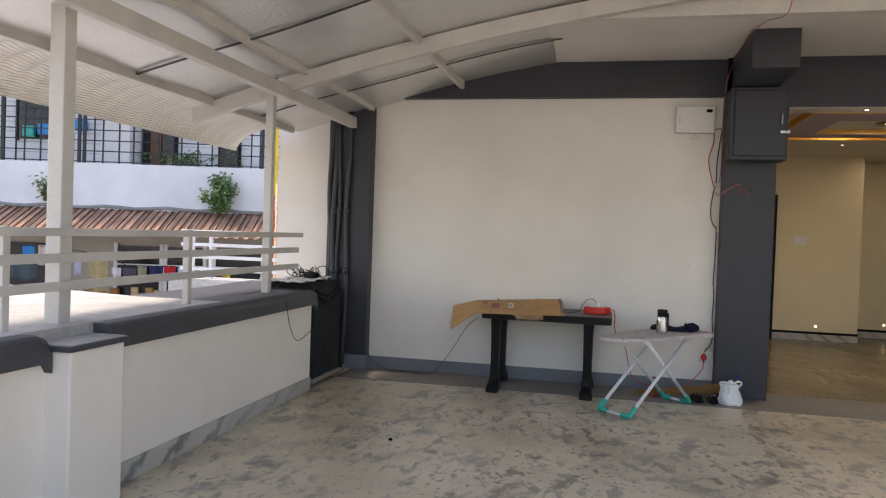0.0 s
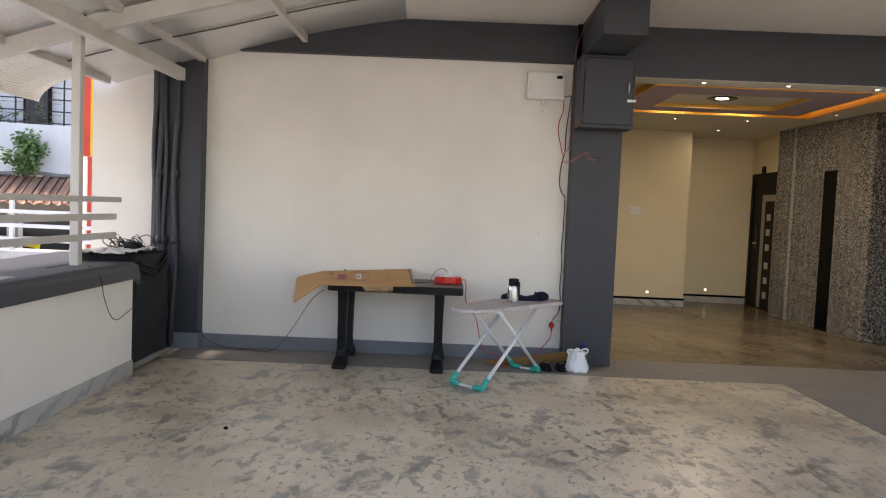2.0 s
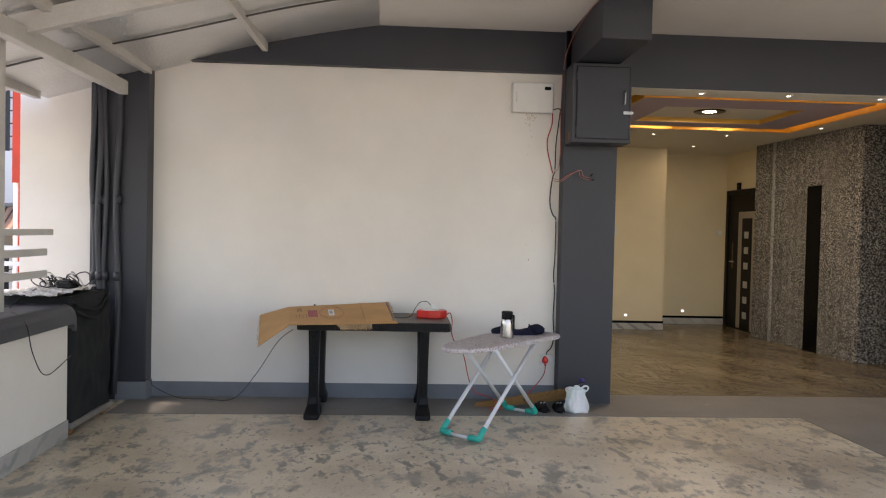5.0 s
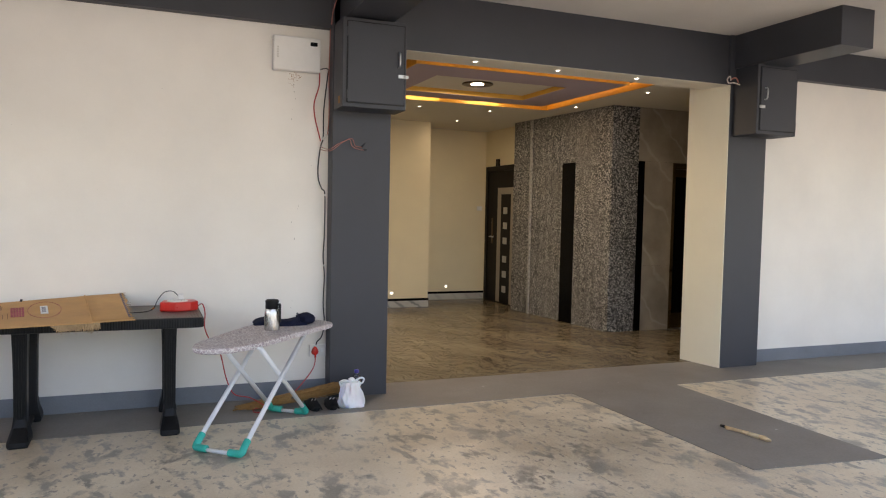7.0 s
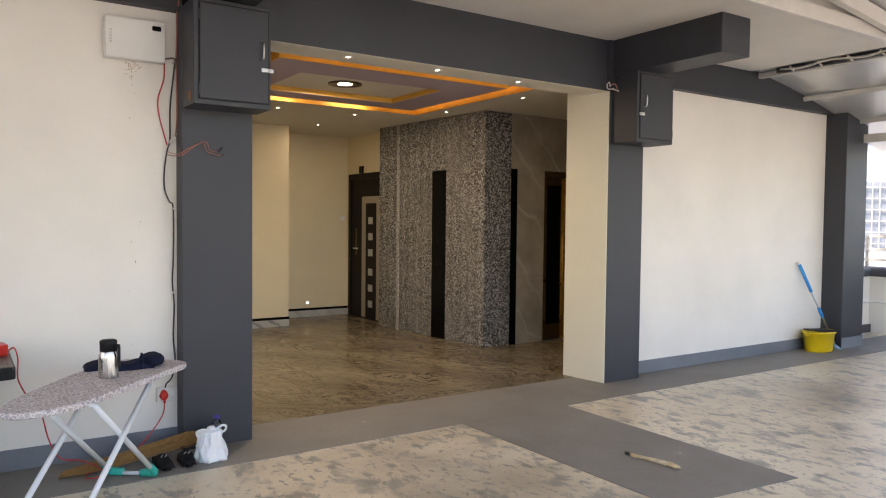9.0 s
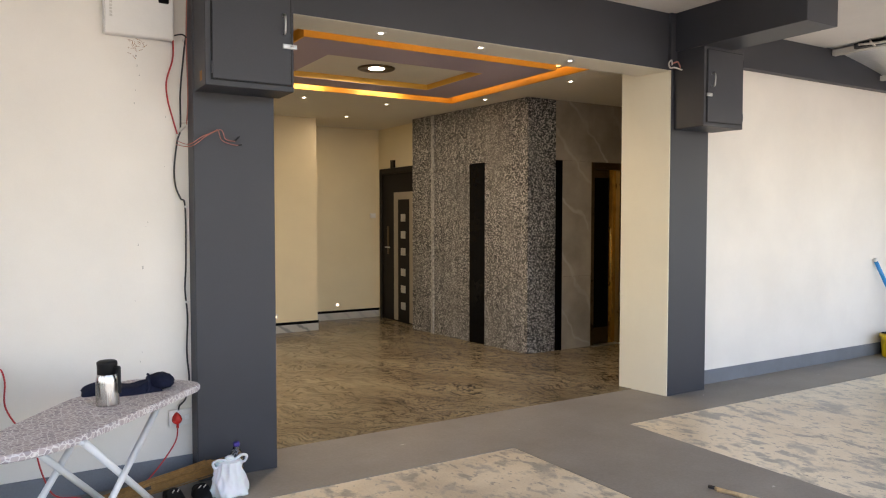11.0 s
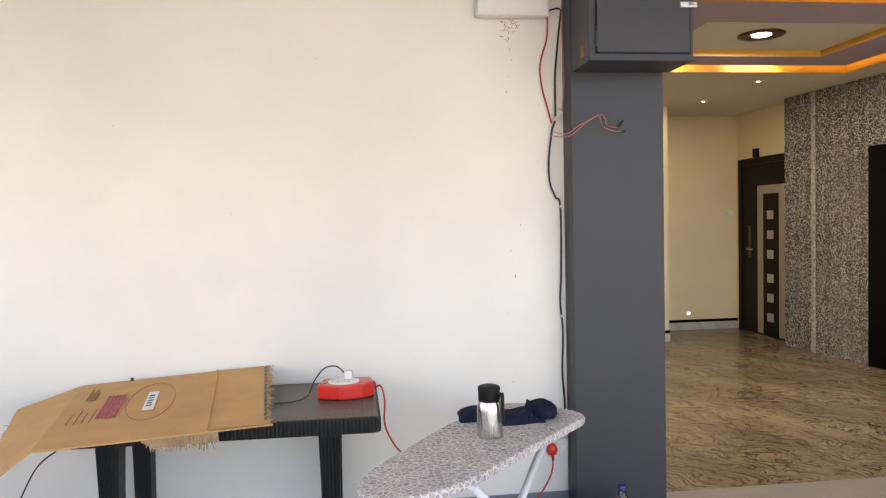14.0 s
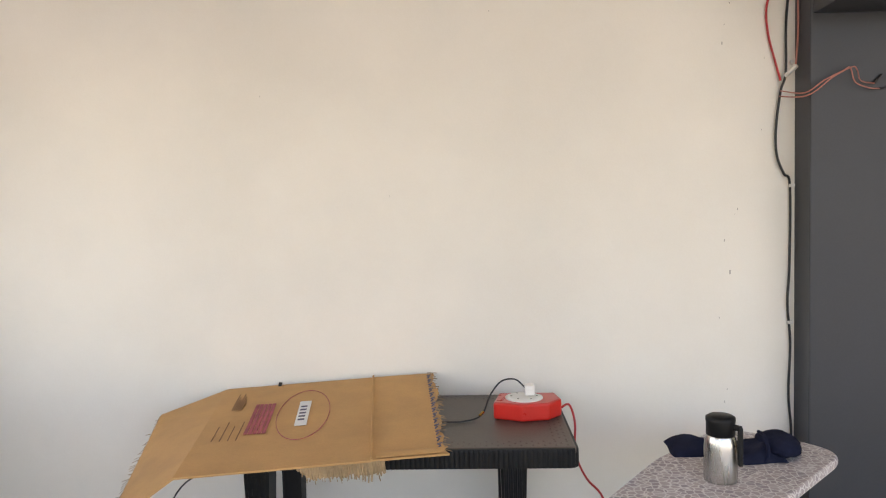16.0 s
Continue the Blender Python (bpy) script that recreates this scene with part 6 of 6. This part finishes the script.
part("yellow_edge", block((-4.745, 10.97, 1.9), (-4.685, 10.99, 3.9)), YELLOW, banner)
part("post", tube([(-4.83, 11.08, -4), (-4.83, 11.08, 1.95)], 0.06, 10), TAPE, banner, smooth=True)
part("pole", tube([(-4.66, 10.95, -4), (-4.66, 10.95, 2.1)], 0.03, 8), STICKM, banner, smooth=True)

# house beyond the right parapet
RIGHT = pose(17.5, 12.5, 0, 0, 0, -40)
far_house = thing("neighbour_house", "pale house with barred windows beyond the terrace", "house", m=RIGHT)
part("wall", block((-6, 0.1, -4), (6, 4, 7)), OUTWHITE, far_house)
for x in (-4.9, -2.9, -1.0, 0.9, 2.9):
    for z in (0.9, 3.4):
        w = part("window", block((x, 0.04, z), (x + 1.3, 0.12, z + 1.6)), HAZYGLASS, far_house)
        for k in range(8):
            part("bar", block((x + 0.05 + k * 0.17, -0.02, z), (x + 0.07 + k * 0.17, 0.0, z + 1.6)), STEEL, w)
        for k in range(6):
            part("bar", block((x, -0.02, z + 0.1 + k * 0.27), (x + 1.3, 0.0, z + 0.125 + k * 0.27)), STEEL, w)
far_rails = thing("railing", "grey steel railing on the farther parapet", "railing", (10.7, 7.7, 0.88))
for z in (1.3, 1.12, 0.98):
    part("rail", block((9.8, 7.70, z - 0.02), (10.75, 7.74, z + 0.02), 0.003), STEEL, far_rails)
    part("rail", block((10.71, 2.0, z - 0.02), (10.75, 7.70, z + 0.02), 0.003), STEEL, far_rails)
for p in ((10.73, 7.72), (10.73, 5.2), (10.73, 2.6)):
    part("post", block((p[0] - 0.02, p[1] - 0.02, 0.85), (p[0] + 0.02, p[1] + 0.02, 1.32), 0.003), STEEL, far_rails)

# stone slabs of the terrace floor, in strips with hairline joints
for i in range(16):
    x0, x1 = max(-2.5, -2.70 + 0.86 * i), min(11.2, -1.84 + 0.86 * i)
    for j in range(5):
        y0 = -6 + 2.706 * j
        part("slab", block((x0 + 0.0008, y0 + 0.0008, -0.0025), (x1 - 0.0008, y0 + 2.7052, 0)), STONE, ground_floor)
